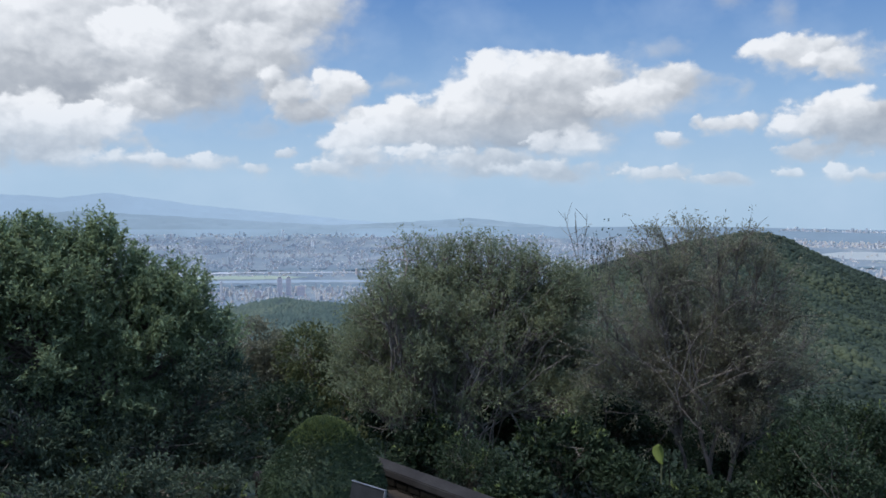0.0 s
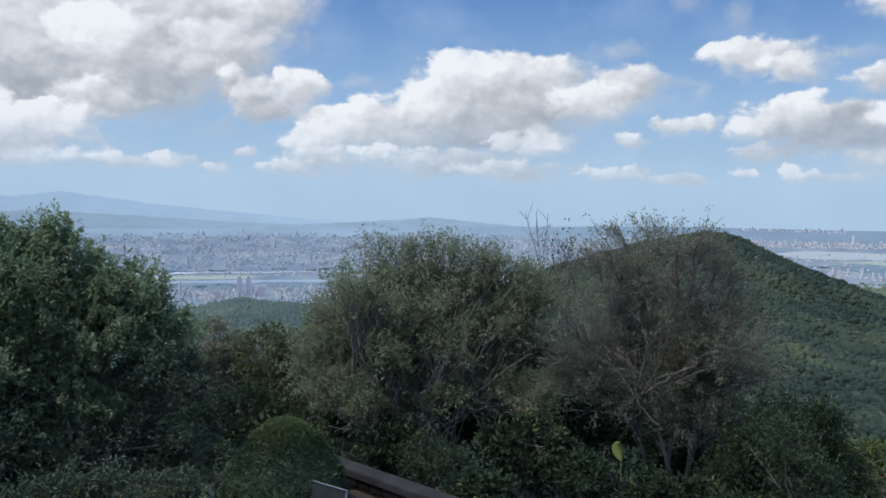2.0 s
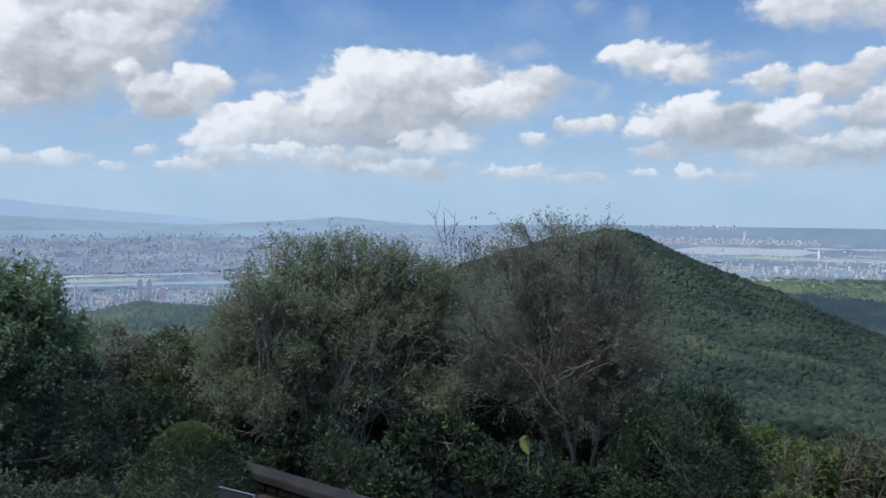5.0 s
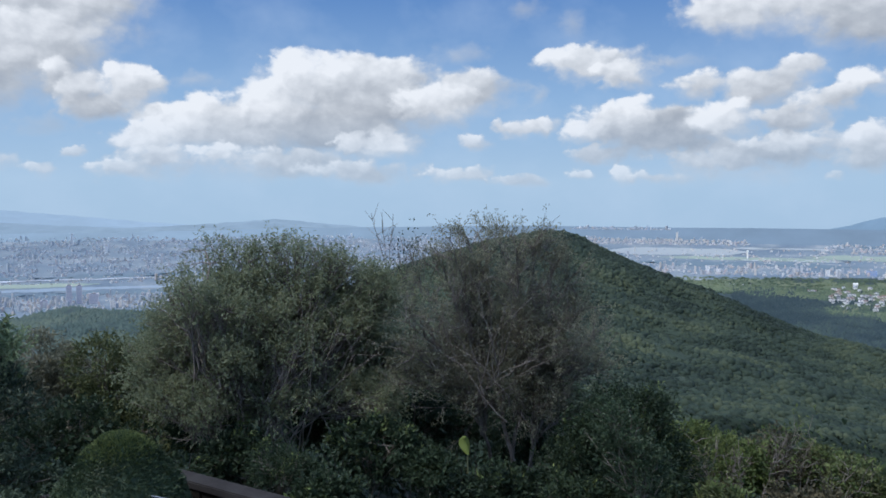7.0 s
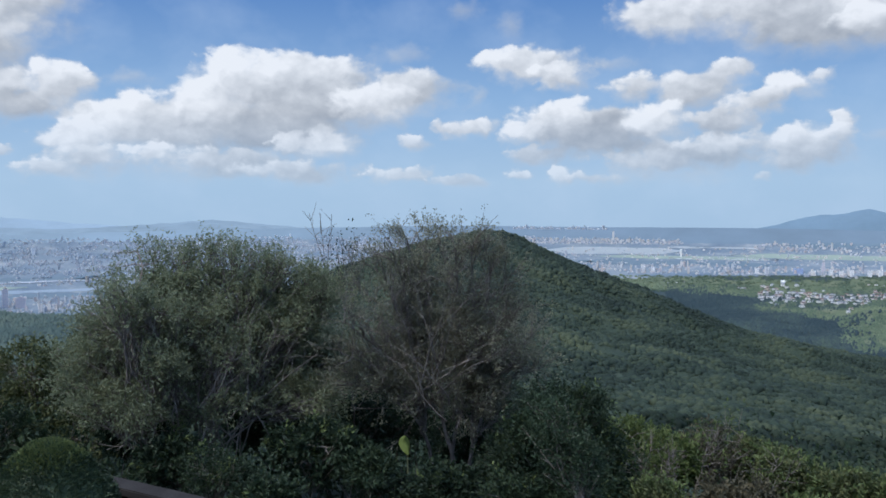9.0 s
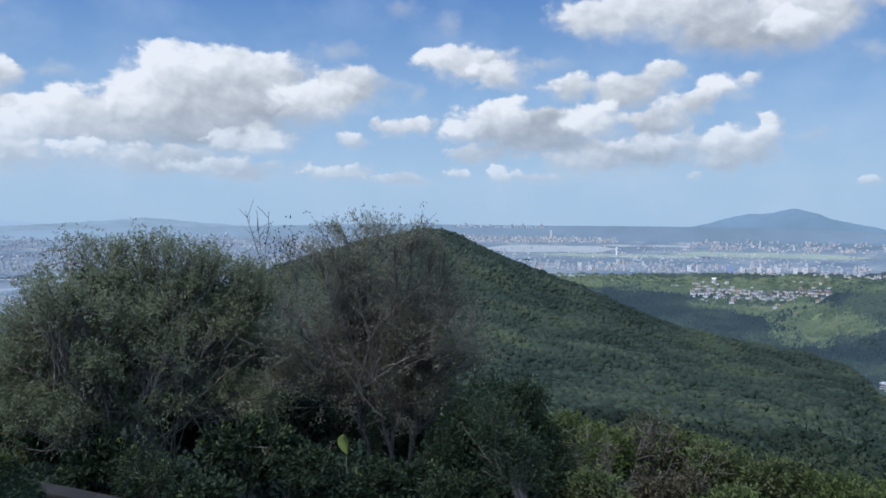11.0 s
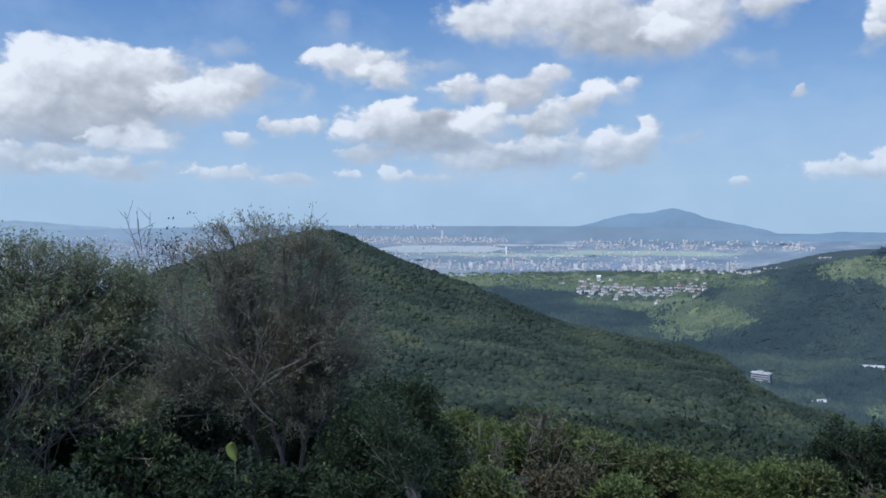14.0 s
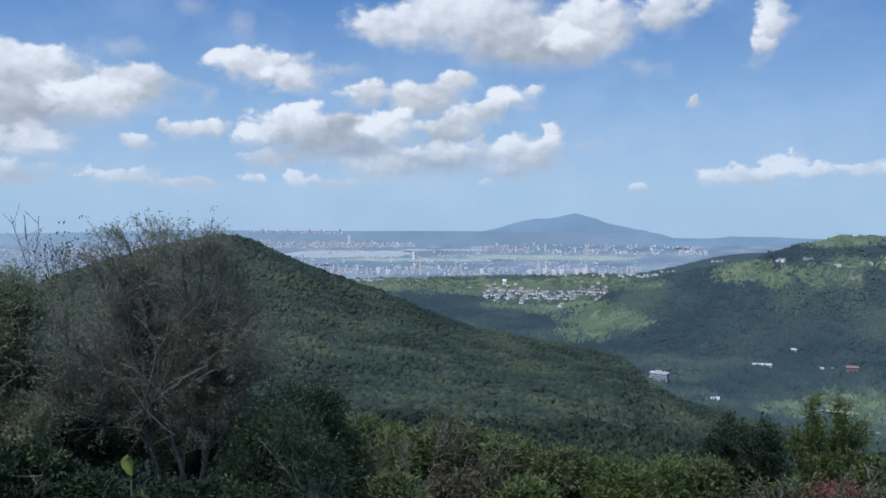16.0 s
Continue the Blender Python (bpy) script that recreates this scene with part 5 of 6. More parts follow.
tower_block("tower_block", "reddish apartment tower on the plain", 42.66, -4.2, 32, 8, 8, M_PINK, 8, 2200)
tower_block("tower_block", "broad blue building on the plain", 41.2, -4.25, 14, 26, 12, M_BLUE, 3, 2200)


def white_tower(az, el_foot, high):
    r = r_at(az, el_foot, 2200)
    p = polar(np.array([az]), np.array([r]), ground_z(az, r))[0]
    ob = thing("chimney", "tall white tower with a broader head on the plain", "tower", p)
    for name, mat, prof in (("shaft", M_WHITE, ((3.2, -2), (2.6, high * 0.45), (2.3, high * 0.78))), ("head", M_WHITE, ((2.3, high * 0.78), (3.6, high * 0.82), (3.6, high * 0.93), (1.6, high)))):
        bm = bmesh.new()
        rings = [[bm.verts.new((w * math.cos(q * 0.5236), w * math.sin(q * 0.5236), z)) for q in range(12)] for w, z in prof]
        for a, b in zip(rings, rings[1:]):
            for q in range(12):
                bm.faces.new((a[q], a[(q + 1) % 12], b[(q + 1) % 12], b[q]))
        bm.faces.new(rings[-1])
        part(name, bm, mat, ob)
    return ob


white_tower(33.9, -3.35, 28)


# ---- hillside village and single houses ----
M_WALLS = [surface("cream_render", ((0.3, (0.50, 0.44, 0.36)), (0.7, (0.64, 0.57, 0.48))), 0.3, 0.85), M_WHITE,
           surface("grey_render", ((0.3, (0.26, 0.26, 0.26)), (0.7, (0.36, 0.36, 0.35))), 0.3, 0.85)]


def house(label, wall, roof, w, d, h, pitched):
    ob = thing("house", label, "house", (0, 0, -500), "hillside houses")
    bm = bmesh.new()
    box(bm, -w / 2, -d / 2, -4, w / 2, d / 2, h)
    body = part("wall", bm, wall, ob)
    bm = bmesh.new()
    if pitched:
        x, y = w / 2 + 0.5, d / 2 + 0.5
        v = [bm.verts.new(c) for c in ((-x, -y, h - 0.1), (x, -y, h - 0.1), (x, y, h - 0.1), (-x, y, h - 0.1), (-x * 0.75, 0, h + d * 0.32), (x * 0.75, 0, h + d * 0.32))]
        for q in ((0, 1, 5, 4), (2, 3, 4, 5), (1, 2, 5), (3, 0, 4), (3, 2, 1, 0)):
            bm.faces.new([v[k] for k in q])
    else:
        box(bm, -w / 2 - 0.3, -d / 2 - 0.3, h, w / 2 + 0.3, d / 2 + 0.3, h + 0.6)
        box(bm, -w * 0.2, -d * 0.3, h + 0.6, w * 0.15, d * 0.2, h + 2.4)
    part("roof", bm, roof, ob)
    me = None
    for s in range(2):
        for c in (-0.3, 0.05, 0.32):
            if me is None:
                bm = bmesh.new()
                box(bm, -w * 0.1, -0.1, 0, w * 0.1, 0.1, h * 0.24)
                o = part("window", bm, M_GLASS, body)
                me = o.data
            else:
                o = part_mesh("window", me, body)
            o.location = (c * w, -d / 2, h * (0.1 + 0.45 * s))
    return ob


HOUSES = [house("cream hillside house with a brown tiled roof", M_WALLS[0], M_ROOF_RED, 13, 9, 7, True), house("white hillside house with a grey roof", M_WALLS[1], M_ROOF_GREY, 12, 9, 7.5, True),
          house("white flat-roofed hillside house", M_WALLS[1], M_ROOF_GREY, 14, 9, 8, False), house("grey flat-roofed hillside house", M_WALLS[2], M_ROOF_GREY, 11, 9, 7, False)]
hr = np.random.default_rng(3)


def put_house(k, az, el, r0, size=1.0):
    r = r_at(az, el, r0)
    p = polar(np.array([az]), np.array([r]), ground_z(az, r))[0]
    m = Matrix.Translation(p) @ Matrix.Rotation(-radians(az) + hr.normal(0, 0.5), 4, "Z")
    ob = copy_thing(HOUSES[k], m)
    ob.scale = (size, size, size)
    return ob


for _ in range(170):     # the village stands in rows along the slope
    q = hr.uniform(38.9, 47.5)
    row = round(hr.normal(float(np.interp(q, [38.9, 41, 44, 47.5], [-5.62, -5.8, -6.0, -5.45])), 0.24) / 0.17) * 0.17
    put_house(int(hr.choice(4, p=(0.4, 0.3, 0.2, 0.1))), q, row + hr.normal(0, 0.015), 1850, hr.uniform(0.55, 0.85))
for q, e, n, sp in ((37.8, -5.36, 9, 0.8), (33.5, -5.1, 5, 0.7), (49.8, -4.42, 7, 0.5), (50.4, -4.3, 6, 0.5), (51.4, -4.05, 6, 0.5), (54.6, -3.3, 4, 0.5), (58.5, -3.2, 5, 0.3), (60.0, -3.1, 3, 0.3), (61.9, -3.45, 2, 0.15), (62.7, -4.3, 2, 0.2), (63.9, -3.2, 4, 0.5),
                    (61.3, -9.95, 6, 0.5), (54.3, -12.45, 3, 0.4), (64.5, -14.0, 10, 0.6), (46, -4.85, 6, 1.2)):
    for _ in range(n):
        put_house((0, 1, 2, 3)[int(hr.integers(0, 4))], q + hr.normal(0, sp * 0.6), e + hr.normal(0, 0.03), 1100, hr.uniform(0.24, 0.38) * (1.8 if q > 49 and e > -4.5 else 1.0))
for o in HOUSES:
    for c in list(o.children_recursive) + [o]:
        bpy.data.objects.remove(c)


def hotel(az, el, r0):
    """A white stepped hotel of open storeys on the valley slope."""
    r = r_at(az, el, r0)
    p = polar(np.array([az]), np.array([r]), ground_z(az, r))[0]
    ob = thing("hotel", "white stepped hotel with rows of open balconies", "building", p)
    ob.rotation_euler.z = -radians(az) - 0.3
    ob.scale = (0.95, 0.95, 0.75)
    bm = bmesh.new()
    box(bm, -15, -6, -8, 15, 7, 19)
    body = part("wall", bm, M_GLASS, ob)
    for s in range(5):
        bm = bmesh.new()
        box(bm, -17 + s * 1.0, -9.5 + s * 0.6, 0, 17 - s * 0.4, -5.5, 1.9, 0.15)
        part("balcony", bm, M_WALLS[2], ob).location = (0, 0, s * 4.4)
    bm = bmesh.new()
    box(bm, -15.6, -6.6, 19, 15.6, 7.6, 20.2)
    box(bm, -6, -3, 20.2, 4, 4, 23.5)
    box(bm, 8, -2, 20.2, 13, 3, 22.5)
    part("roof", bm, M_WALLS[2], ob)
    return ob


hotel(50.95, -11.5, 1100)


def hall(label, az, el, w, d, h, mat, roof):
    r = r_at(az, el, 1100)
    p = polar(np.array([az]), np.array([r]), ground_z(az, r))[0]
    ob = thing("hall", label, "building", p)
    ob.rotation_euler.z = -radians(az) + 0.2
    bm = bmesh.new()
    box(bm, -w / 2, -d / 2, -5, w / 2, d / 2, h)
    part("wall", bm, mat, ob)
    bm = bmesh.new()
    v = [bm.verts.new(c) for c in ((-w / 2 - 1, -d / 2 - 1, h), (w / 2 + 1, -d / 2 - 1, h), (w / 2 + 1, d / 2 + 1, h), (-w / 2 - 1, d / 2 + 1, h), (-w / 2 - 1, 0, h + 2.5), (w / 2 + 1, 0, h + 2.5))]
    for q in ((0, 1, 5, 4), (2, 3, 4, 5), (1, 2, 5), (3, 0, 4), (3, 2, 1, 0)):
        bm.faces.new([v[k] for k in q])
    part("roof", bm, roof, ob)
    return ob


hall("long pale shed in the valley", 57.5, -10.05, 30, 8, 2.6, M_WALLS[2], M_WALLS[2])
hall("small pale shed among trees", 59.4, -8.95, 8, 6, 3, M_WALLS[2], M_WALLS[2])
hall("pale shed at the foot of the near hill", 54.6, -12.55, 9, 6, 3, M_WALLS[2], M_WALLS[2])
hall("reddish brick building in the valley", 62.8, -9.95, 18, 10, 5.5, surface("red_brick", ((0.3, (0.15, 0.085, 0.078)), (0.7, (0.21, 0.125, 0.115))), 0.3, 0.85), M_ROOF_RED)
hall("white domed house on the plateau", 40.3, -4.95, 10, 8, 6, M_WHITE, M_WHITE)


def pylon(az, r, high):
    p = polar(np.array([az]), np.array([r]), ground_z(az, r) + 2)[0]
    ob = thing("pylon", "pale lattice power pylon above the woods", "pylon", p)
    for sx in (-1, 1):
        for sy in (-1, 1):
            ln = np.array([[sx * 2.6, sy * 2.6, -3, 0.22], [sx * 1.2, sy * 1.2, high * 0.6, 0.18], [sx * 0.5, sy * 0.5, high, 0.14]])
            v, f = tubes([ln])
            part_mesh("leg", mesh_of("leg", v, f, M_STEEL), ob)
    for z, w in ((0.66, 5), (0.8, 4.2), (0.94, 3.2)):
        v, f = tubes([np.array([[-w, 0, high * z, 0.2], [0, 0, high * z + 0.6, 0.25], [w, 0, high * z, 0.2]])])
        part_mesh("cross_arm", mesh_of("cross_arm", v, f, M_STEEL), ob)
    return ob


pylon(-13.4, 985, 33)
# ---- understory and shrubs ----
R = 18.0
plant("wild_tree", "brownish green small tree on the slope", foot(-12.6, R), [clump(*c) for c in ((-13.2, -9.6, R, 1.6, 1.3), (-11.8, -10.8, R, 1.7, 1.4), (-13.6, -12.2, R, 2, 1.6), (-11, -13, R, 2, 1.6))],
      M_BARK, M_LEAF_BROWN, 1100, 10, 0.10, 0.045, 51)
plant("wild_tree", "grey-green leafy tree on the slope", foot(-7.5, 17), [clump(*c) for c in ((-9.3, -10.4, 17, 1.8, 1.4), (-6.6, -10.2, 17, 1.6, 1.4), (-8.2, -12.6, 17, 2.4, 1.6), (-5, -12.8, 17, 2, 1.6), (-7, -14.8, 16, 2.6, 1.6))],
      M_BARK, M_LEAF_GREY, 1500, 10, 0.095, 0.042, 53)
plant("wild_tree", "dark leafy tree on the slope", foot(-10, 15), [clump(*c) for c in ((-11.2, -14.6, 15, 2.2, 1.7), (-13.4, -15.4, 14.5, 2, 1.8), (-9, -16.6, 14.5, 2.4, 1.6))],
      M_BARK, M_LEAF_DEEP, 1000, 10, 0.09, 0.04, 57)


def shrub(az, el, r, w, h, leaf, seed, label, shoots=420, length=0.085, width=0.04, per=10, bare=0.0, twigs=0.2, bark=None, upward=0.5, limb_w=0.016, tips=0.25):
    """A low bush of a few overlapping clumps."""
    rng = np.random.default_rng(seed)
    cl = [clump(az, el, r, w * 0.75, h * 0.8)]
    for k in range(3):
        cl.append(clump(az + rng.uniform(-0.6, 0.6) * w, el - rng.uniform(-0.25, 0.6) * h, r + rng.uniform(-0.3, 0.3), w * rng.uniform(0.45, 0.65), h * rng.uniform(0.45, 0.7)))
    return plant("shrub", label, foot(az, r), cl, bark or M_BARK, leaf, shoots, per, length, width, seed, twig_share=twigs, stems=3, trunk=0.025, upward=upward,
                 shell=0.75, shoot_len=0.22, limb_w=limb_w, category="shrub", ragged=0.6, bare=bare, tips=tips, tuft=0.11, tuft_of=8)


# under the trees, dark leaf colour stands in for deep shade
shrub(2.2, -18.0, 10.6, 2.2, 1.3, M_LEAF_DEEP, 61, "small rounded bush behind the low wall", 500, 0.045, 0.025, tips=0.06)
shrub(8.3, -17.0, 11.2, 3.2, 1.8, M_LEAF_DEEP, 62, "broad-leaved shrub under the trees", 420, 0.10, 0.045, 10, tips=0.06)
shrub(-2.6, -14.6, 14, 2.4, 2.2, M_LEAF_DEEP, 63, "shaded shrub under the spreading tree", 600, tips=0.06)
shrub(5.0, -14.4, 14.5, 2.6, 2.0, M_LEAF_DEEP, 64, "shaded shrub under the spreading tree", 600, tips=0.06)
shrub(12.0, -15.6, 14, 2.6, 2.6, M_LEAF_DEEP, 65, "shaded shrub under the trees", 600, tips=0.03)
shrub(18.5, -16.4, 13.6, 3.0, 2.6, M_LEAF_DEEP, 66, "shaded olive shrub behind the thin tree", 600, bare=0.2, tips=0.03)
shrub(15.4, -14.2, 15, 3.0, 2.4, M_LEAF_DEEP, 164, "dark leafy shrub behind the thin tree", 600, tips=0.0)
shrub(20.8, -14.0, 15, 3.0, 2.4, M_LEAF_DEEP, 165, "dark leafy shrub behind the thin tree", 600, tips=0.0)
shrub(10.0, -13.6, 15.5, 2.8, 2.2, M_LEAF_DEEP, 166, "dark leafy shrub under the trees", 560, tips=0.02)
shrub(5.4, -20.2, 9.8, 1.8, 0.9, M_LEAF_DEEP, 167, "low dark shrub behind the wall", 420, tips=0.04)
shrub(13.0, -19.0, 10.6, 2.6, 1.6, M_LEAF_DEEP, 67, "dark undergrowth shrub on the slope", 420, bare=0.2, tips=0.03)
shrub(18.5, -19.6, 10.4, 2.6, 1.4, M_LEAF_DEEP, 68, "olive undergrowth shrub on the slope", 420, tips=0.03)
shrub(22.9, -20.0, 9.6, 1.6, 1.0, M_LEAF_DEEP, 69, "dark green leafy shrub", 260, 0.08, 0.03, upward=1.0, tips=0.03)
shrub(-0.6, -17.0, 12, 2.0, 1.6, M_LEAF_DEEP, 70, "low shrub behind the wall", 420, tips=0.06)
shrub(30.6, -16.4, 13, 2.4, 1.9, M_LEAF_FRESH, 71, "sunlit round-topped shrub with pale stems", 700, 0.075, 0.036, twigs=0.2, bark=M_BARK_PALE, limb_w=0.03)
shrub(33.2, -17.2, 12.5, 2.2, 1.7, M_LEAF_FRESH, 72, "light green shrub with bare pale branches", 520, twigs=0.35, bark=M_BARK_PALE, bare=0.45, limb_w=0.04)
shrub(36.4, -16.4, 13, 1.9, 2.0, M_LEAF_SCRUB, 73, "reddish brown twiggy shrub", 520, 0.06, 0.028, twigs=0.7, bare=0.35, tips=0.0)
shrub(38.8, -16.9, 13.4, 1.8, 1.7, M_LEAF_GREY, 74, "grey-green shrub on the slope", 520)
shrub(41.6, -17.6, 12.6, 2.2, 1.7, M_LEAF_GREY, 75, "blue-green leafy shrub on the slope", 560)
shrub(45.0, -18.3, 12, 2.3, 1.6, M_LEAF_GREY, 76, "olive leafy shrub on the slope", 560)
shrub(48.6, -18.8, 11.6, 2.3, 1.6, M_LEAF_FRESH, 77, "light green leafy shrub", 560, 0.08, 0.035, upward=0.9)
shrub(51.6, -18.6, 12, 2.0, 1.7, M_LEAF_FRESH, 78, "light green leafy shrub", 520, 0.08, 0.035, upward=0.9)
shrub(54.0, -18.2, 12.6, 1.8, 1.6, M_LEAF_GREY, 79, "olive leafy shrub on the slope", 460)
shrub(56.6, -16.0, 14, 2.5, 2.2, M_LEAF_DEEP, 80, "dark dense round bush", 1500, 0.06, 0.028, tips=0.02)
shrub(59.4, -19.2, 11, 2.2, 1.4, M_LEAF_SCRUB, 81, "brown twiggy scrub on the slope", 460, twigs=0.6, bare=0.3, tips=0.0)
shrub(62.6, -18.4, 11, 1.9, 1.2, M_LEAF_RED, 82, "russet-leaved twiggy shrub on the slope", 380, 0.06, 0.028, twigs=0.7, bare=0.3, tips=0.0)
shrub(66.0, -17.0, 13, 2.6, 2.4, M_LEAF_GREY, 83, "olive leafy shrub on the slope", 560)
shrub(69.0, -16.0, 14, 2.8, 2.6, M_LEAF_DARK, 84, "dark leafy shrub on the slope", 560)
shrub(28.6, -19.6, 10.5, 2.2, 1.4, M_LEAF_DEEP, 85, "dark leafy shrub on the slope", 460, tips=0.03)
shrub(33.0, -20.2, 10.5, 2.4, 1.4, M_LEAF_GREY, 86, "olive leafy shrub on the slope", 460)
shrub(37.8, -19.8, 10.8, 2.4, 1.4, M_LEAF_SCRUB, 87, "brownish leafy shrub on the slope", 460, bare=0.2, tips=0.0)
shrub(42.8, -20.4, 10.5, 2.6, 1.4, M_LEAF_FRESH, 88, "light green leafy shrub", 460, upward=0.9)
R = 13.0
plant("young_tree", "young feathery green tree with upright spiry tips", foot(62, R), [clump(*c) for c in ((60.8, -13.0, R, 0.22, 0.9), (60.9, -14.4, R, 0.45, 0.9), (62.4, -13.0, R, 0.25, 0.9), (62.5, -14.4, R, 0.5, 0.9), (63.5, -14.2, R, 0.25, 0.8), (59.8, -15.2, R, 0.3, 0.8), (61.0, -16.4, R, 0.9, 1.1), (62.9, -16.2, R, 1.0, 1.2), (61.9, -18.2, R, 1.5, 1.2))],
      M_BARK, M_LEAF_FRESH, 1600, 12, 0.070, 0.020, 91, upward=1.8, stems=3, trunk=0.03, tips=0.35, shoot_len=0.2, shell=0.4)


def bare_bush(az, el, r, high, n, seed, label, bark):
    """Crooked, mostly leafless branches that fan up from one foot."""
    rng = np.random.default_rng(seed)
    top = np.array(at(az, el, r))
    base = foot(az, r)
    low = top - [0, 0, high]
    ob = thing("bare_bush", label, "shrub", base)
    P, W = [], []
    for k in range(n):
        a = low + np.r_[rng.normal(0, 0.1, 2), 0]
        b = low + [rng.normal(0, 0.33) * high, rng.normal(0, 0.2) * high, high * rng.uniform(0.65, 1.0)]
        main = limb(rng, a, b, 0.011, 0.004, 9, 0.3)
        lines = [np.r_[[np.r_[base - [0, 0, 0.1], 0.014]], main], main]
        for q in range(3, 9):
            for _ in range(2):
                way = unit(b - a + rng.normal(0, 0.6, 3) * high)
                t = limb(rng, main[q, :3], main[q, :3] + way * rng.uniform(0.15, 0.4) * high, 0.006, 0.003, 6, 0.25)
                lines.append(t)
                P.append(t[-1, :3]), W.append(way)
        v, f = tubes(lines, 4)
        part_mesh("branch", mesh_of("branch", v - base, f, bark, smooth=True), ob)
    P, W = np.repeat(np.array(P), 4, 0), np.repeat(np.array(W), 4, 0)
    lv, lf = leaf_mesh(rng, P + rng.normal(0, 0.05, P.shape), W + rng.normal(0, 0.7, P.shape), 0.07, 0.032)
    part_mesh("foliage", mesh_of("foliage", lv - base, lf, M_LEAF_FRESH), ob)
    return ob


for row in ((32.0, -15.6, 11.6, 0.9, 6, 201, "pale crooked bare branches of a shrub", M_BARK_PALE), (34.2, -15.9, 11.8, 0.9, 5, 202, "pale crooked bare branches of a shrub", M_BARK_PALE),
            (36.6, -14.6, 12.4, 1.1, 5, 203, "thin brown bare twigs of a shrub", M_BARK), (39.8, -15.6, 12.0, 0.9, 4, 204, "thin brown bare twigs of a shrub", M_BARK),
            (59.6, -17.2, 10.6, 0.7, 5, 205, "grey bare twigs among the scrub", M_BARK), (63.6, -16.4, 10.8, 0.8, 5, 206, "grey bare twigs among the scrub", M_BARK)):
    bare_bush(*row)


def undergrowth():
    """Low mixed growth that covers the slope below the terrace."""
    rng = np.random.default_rng(99)
    n = 900
    a, r = rng.uniform(-36, 72, n), np.geomspace(11.5, 150, n) * rng.uniform(0.95, 1.05, n)
    size = 0.35 * r ** 0.55 * rng.uniform(0.5, 1.2, n)
    c = polar(a, r, ground_z(a, r))
    per = 50
    d = unit(rng.normal(0, 1, (n, per, 3)))
    d[..., 2] = np.abs(d[..., 2])
    p = c[:, None] + d * (size[:, None] * rng.uniform(0.6, 1.05, (n, per)))[..., None]
    scale = np.repeat(0.022 * r ** 0.62, per)
    way = d.reshape(-1, 3) + rng.normal(0, 0.6, (n * per, 3))
    lv, lf = leaf_mesh(rng, p.reshape(-1, 3), way, scale * 1.2, scale * 0.7)
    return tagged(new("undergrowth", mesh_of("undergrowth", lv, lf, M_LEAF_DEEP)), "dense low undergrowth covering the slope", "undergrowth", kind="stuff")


undergrowth()


def dead_sapling():
    """Two or three bare stems that fork upwards, grey against the sky."""
    rng = np.random.default_rng(17)
    base = foot(9.3, 14.5)
    ob = thing("bare_sapling", "slender bare grey sapling with forked upright twigs", "tree", base)
    b = np.array(at(9.6, -4.6, 14.5))
    lines = [limb(rng, base, b, 0.026, 0.012, 9, 0.08)]
    for az, el, w in ((8.45, -0.45, 0.009), (10.0, -0.5, 0.008), (9.2, -1.0, 0.006)):
        t = np.array(at(az, el, 14.5))
        ln = limb(rng, b, t, w, 0.004, 9, 0.08)
        lines.append(ln)
        for k in range(4):
            s = ln[rng.integers(3, 8), :3]
            lines.append(limb(rng, s, s + [rng.normal(0, 0.12), rng.normal(0, 0.12), rng.uniform(0.15, 0.4)], 0.005, 0.0025, 5, 0.1))
    v, f = tubes(lines)
    part_mesh("trunk", mesh_of("trunk", v - base, f, M_BARK, smooth=True), ob)
    return ob


dead_sapling()
R = 13.6
plant("thin_sapling", "thin sapling with few small leaves", foot(11, R), [clump(*c) for c in ((11.0, -2.4, R, 0.7, 0.9), (10.4, -3.4, R, 0.6, 0.6), (11.6, -3.8, R, 0.7, 0.8))], M_BARK, M_LEAF_DEEP, 40, 4, 0.06, 0.03, 93, twig_share=0.9, trunk=0.02, limb_w=0.012, shell=0.2)


def big_leaf(az, el, r):
    """One broad yellow-green leaf, arched, on its stalk."""
    p = at(az, el, r)
    ob = thing("broad_leaf_plant", "single broad yellow-green leaf on a stalk", "plant", (p.x, p.y, p.z - 0.25))
    bm = bmesh.new()
    rows = []
    for i in range(10):
        t = i / 9
        w = 0.085 * math.sin(math.pi * min(t * 0.96 + 0.04, 1)) ** 0.7
        y, z = 0.10 * math.sin(t * 2.2), 0.32 * t - 0.08 * t * t
        rows.append([bm.verts.new((w * s, y - 0.045 * (1 - abs(s)), z + 0.1)) for s in (-1, -0.5, 0, 0.5, 1)])
    for a, b in zip(rows, rows[1:]):
        for k in range(4):
            bm.faces.new((a[k], a[k + 1], b[k + 1], b[k]))
    part("leaf", bm, M_LEAF_YELLOW, ob, smooth=True)
    g = foot(az, r) - np.array(ob.location)
    v, f = tubes([np.array([[g[0], g[1], g[2], 0.02], [0.03, 0.02, g[2] * 0.4, 0.016], [0, 0, 0.12, 0.01]])])
    part_mesh("stalk", mesh_of("stalk", v, f, M_LEAF_MID), ob)
    ob.rotation_euler.z = 0.3
    return ob


big_leaf(15.3, -16.4, 11.0)


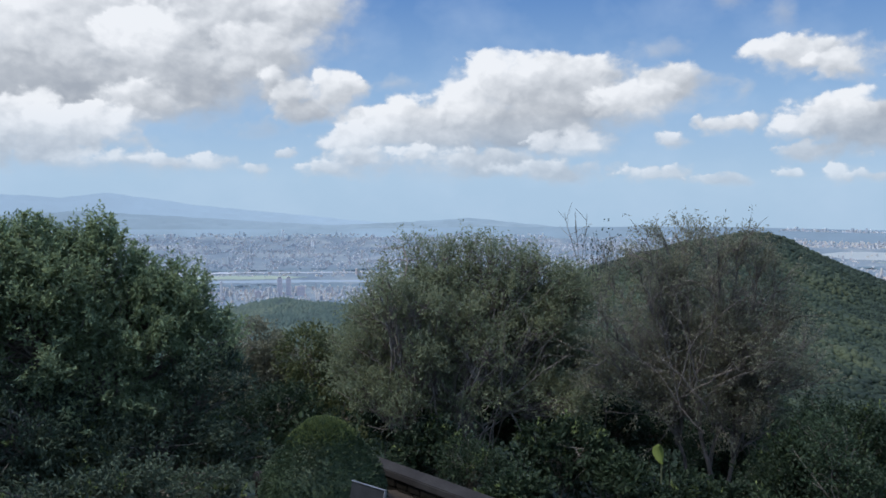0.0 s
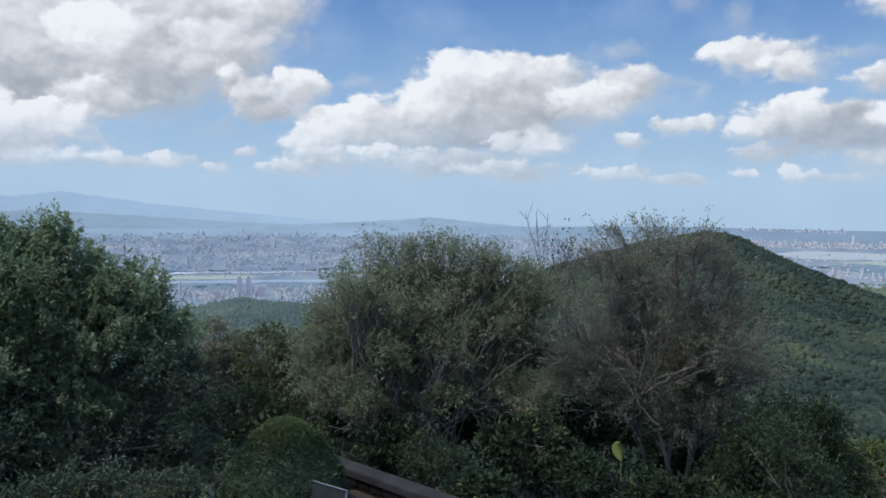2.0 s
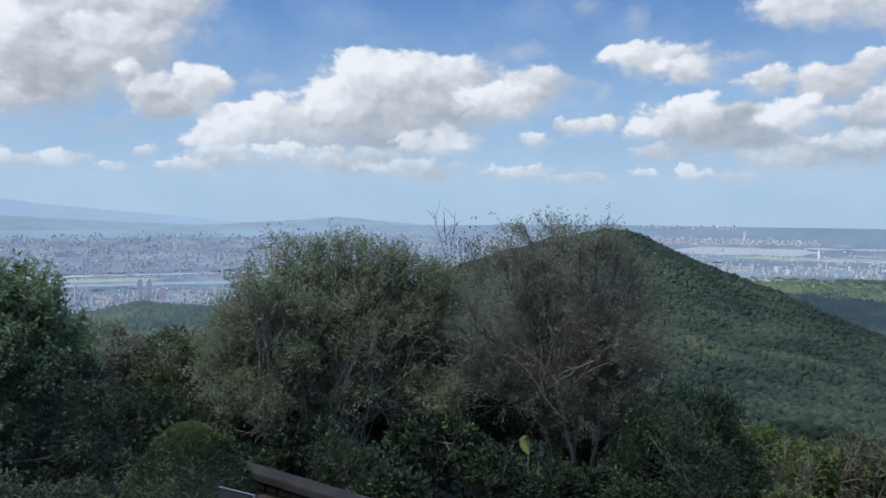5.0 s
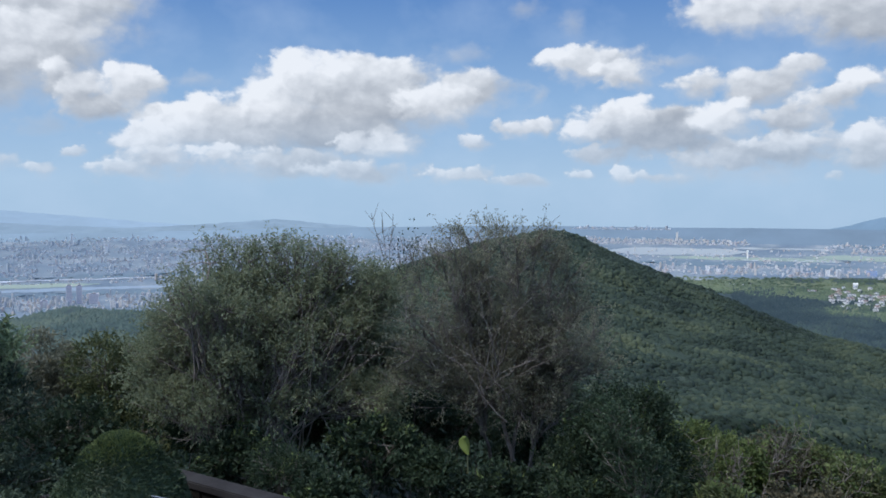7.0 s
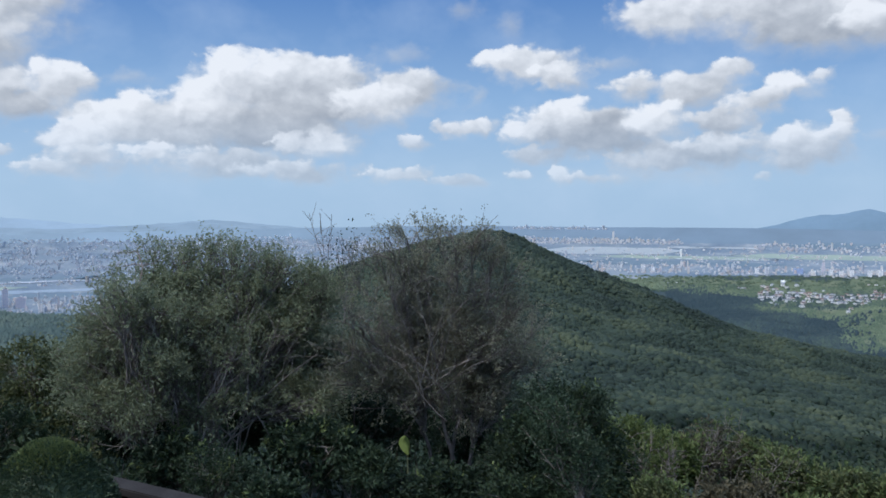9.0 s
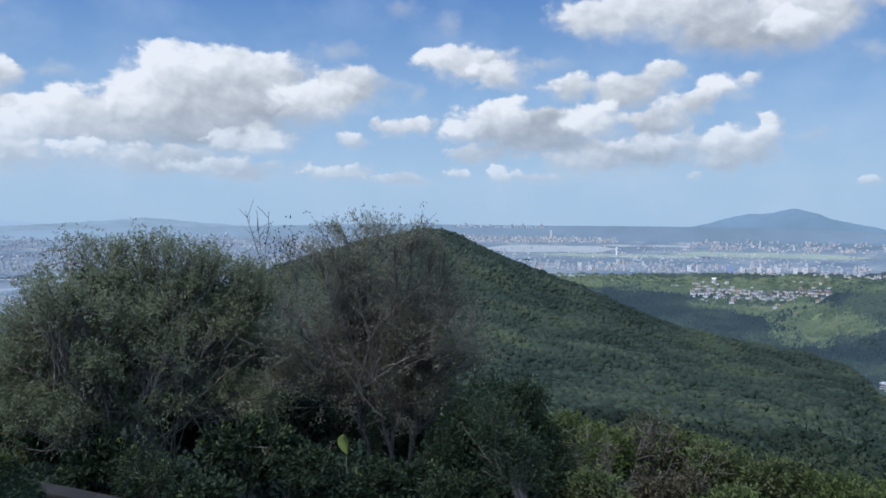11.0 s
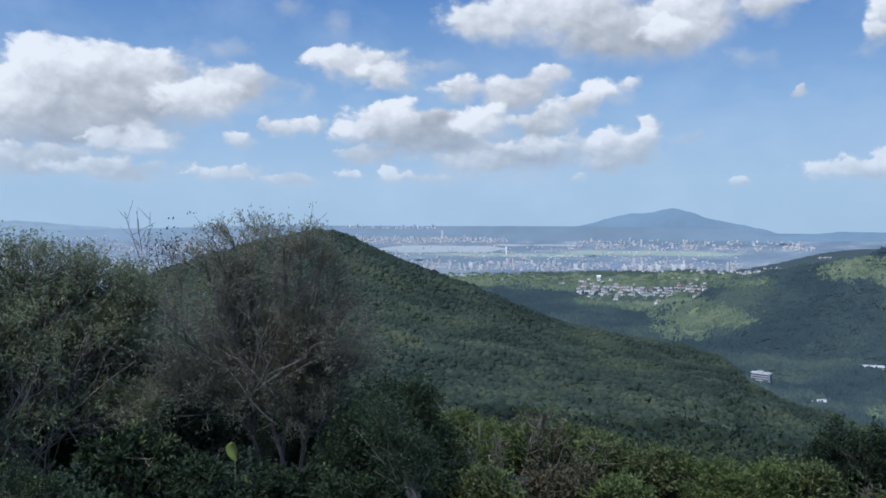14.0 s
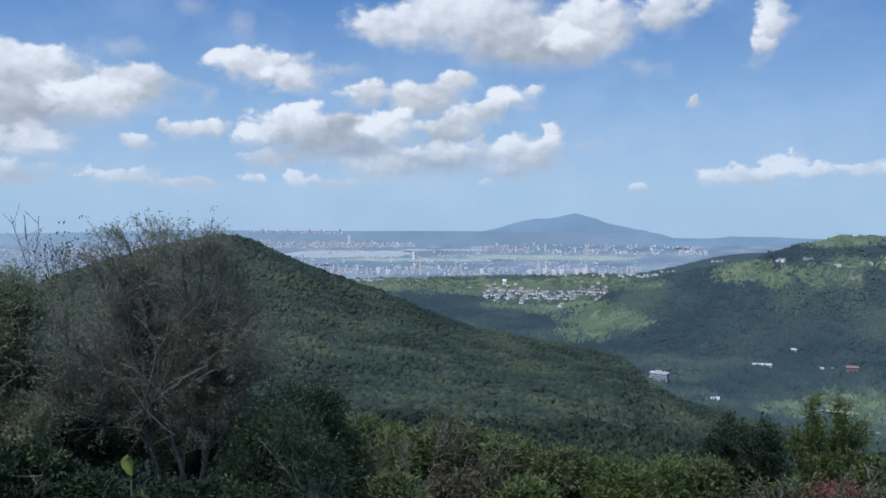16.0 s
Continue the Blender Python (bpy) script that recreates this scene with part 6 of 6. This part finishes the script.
# ---- terrace: low wall, planter edge, information panel, handrail ----
def low_wall(name, a, b, high, thick):
    """A low wall of rough blocks with a concrete coping in lengths, both darkened for shade."""
    a, b = Vector(a), Vector(b)
    L = (b - a).length
    ob = thing(name, "low wall with a grey concrete coping, shade in its colours", "wall", (a.x, a.y, 0), kind="structure")
    ob.rotation_euler.z = math.atan2(b.y - a.y, b.x - a.x)
    rng = random.Random(8)
    bm = bmesh.new()
    box(bm, 0, -thick / 2 + 0.03, -0.6, L, thick / 2 - 0.03, high - 0.09)
    part("core", bm, M_FACE, ob)
    x = 0.0
    while x < L - 0.05:
        w = min(rng.uniform(2.8, 3.6), L - x)
        bm = bmesh.new()
        box(bm, x + 0.004, -thick / 2 - 0.03, high - 0.085, x + w - 0.004, thick / 2 + 0.03, high + rng.uniform(-0.006, 0.006), 0.012)
        part("coping_stone", bm, M_STONE, ob)
        x += w
    for row in range(3):
        x = -rng.uniform(0, 0.2)
        while x < L:
            w = rng.uniform(0.2, 0.36)
            z0 = -0.02 + row * 0.125
            bm = bmesh.new()
            box(bm, max(x, 0) + 0.006, -thick / 2 - rng.uniform(0.0, 0.012), z0 + 0.005, min(x + w, L) - 0.006, -thick / 2 + 0.06, z0 + 0.118, 0.008)
            part("stone", bm, M_FACE, ob)
            x += w
    return ob


low_wall("wall_terrace_side", (-1.25, 10.45, 0), (2.6, 6.45, 0), 0.42, 0.2)
low_wall("wall_terrace_corner", (-2.2, 9.62, 0), (-1.42, 10.35, 0), 0.36, 0.2)


def info_panel():
    """A sloping information panel on two legs: steel rim, printed plate."""
    a, b = at(-6.5, -18.45, 7.9), at(-3.95, -19.95, 7.5)
    mid = (a + b) / 2
    ob = thing("information_panel", "sloping information panel with a pale steel rim", "sign", (mid.x, mid.y, 0))
    d = b - a
    ob.rotation_euler.z = math.atan2(d.y, d.x)
    L, z = d.length * 0.78, mid.z
    tilt = Matrix.Translation((0, 0, z)) @ Matrix.Rotation(radians(78), 4, "X") @ Matrix.Rotation(-math.atan2(d.z, Vector((d.x, d.y)).length), 4, "Y")
    bm = bmesh.new()
    box(bm, -L / 2, -0.17, -0.03, L / 2, 0.0, -0.012, 0.004, tilt)
    part("plate", bm, M_PANEL, ob, "grey printed plate, darkened for the terrace shade")
    for x0, y0, x1, y1 in ((-L / 2 - 0.006, -0.002, L / 2 + 0.006, 0.004), (L / 2 - 0.004, -0.17, L / 2 + 0.008, -0.006)):
        bm = bmesh.new()
        box(bm, x0, y0, -0.03, x1, y1, 0.0, 0.003, tilt)
        part("rim", bm, M_STEEL, ob, "pale steel rim")
    for x in (-L * 0.3, L * 0.3):
        bm = bmesh.new()
        box(bm, x - 0.02, -0.17, 0, x + 0.02, -0.13, z - 0.13, 0.004)
        part("post", bm, M_STEEL, ob)
    return ob


info_panel()


def handrail():
    a, b = at(34.9, -20.45, 9.0), at(37.3, -20.05, 9.2)
    g = min(ground_z(35, 9.0)[0], ground_z(37.5, 9.2)[0])
    ob = thing("handrail", "short pale metal handrail at the terrace edge", "handrail", (a.x, a.y, g))
    o = np.array(ob.location)
    a, b = np.array(a) - o, np.array(b) - o
    v, f = tubes([np.array([[*(a + (b - a) * t), 0.014] for t in (0, 0.33, 0.67, 1)])])
    part_mesh("rail", mesh_of("rail", v, f, M_STEEL, smooth=True), ob)
    for t in (0.08, 0.92):
        p = a + (b - a) * t
        v, f = tubes([np.array([[p[0], p[1], -0.1, 0.018], [p[0], p[1], p[2] * 0.5, 0.018], [p[0], p[1], p[2] - 0.005, 0.018]])])
        part_mesh("post", mesh_of("post", v, f, M_STEEL, smooth=True), ob)
    return ob


handrail()


def dead_branch():
    """A pale dead branch that lies across the front of the thin tree."""
    rng = np.random.default_rng(29)
    a, b = np.array(at(17.6, -11.6, 11.6)), np.array(at(20.3, -10.6, 11.5))
    tree = bpy.data.objects["thin_tree"]
    o = np.array(tree.location)
    lines = [limb(rng, a - o, b - o, 0.010, 0.005, 9, 0.26)]
    for k in (3, 5, 6):
        s = lines[0][k, :3]
        lines.append(limb(rng, s, s + [rng.uniform(0.05, 0.15), rng.normal(0, 0.1), rng.uniform(0.03, 0.1)], 0.006, 0.003, 5, 0.1))
    v, f = tubes(lines)
    part_mesh("dead_branch", mesh_of("dead_branch", v, f, M_BARK, smooth=True), tree, "pale leafless broken branch")


dead_branch()
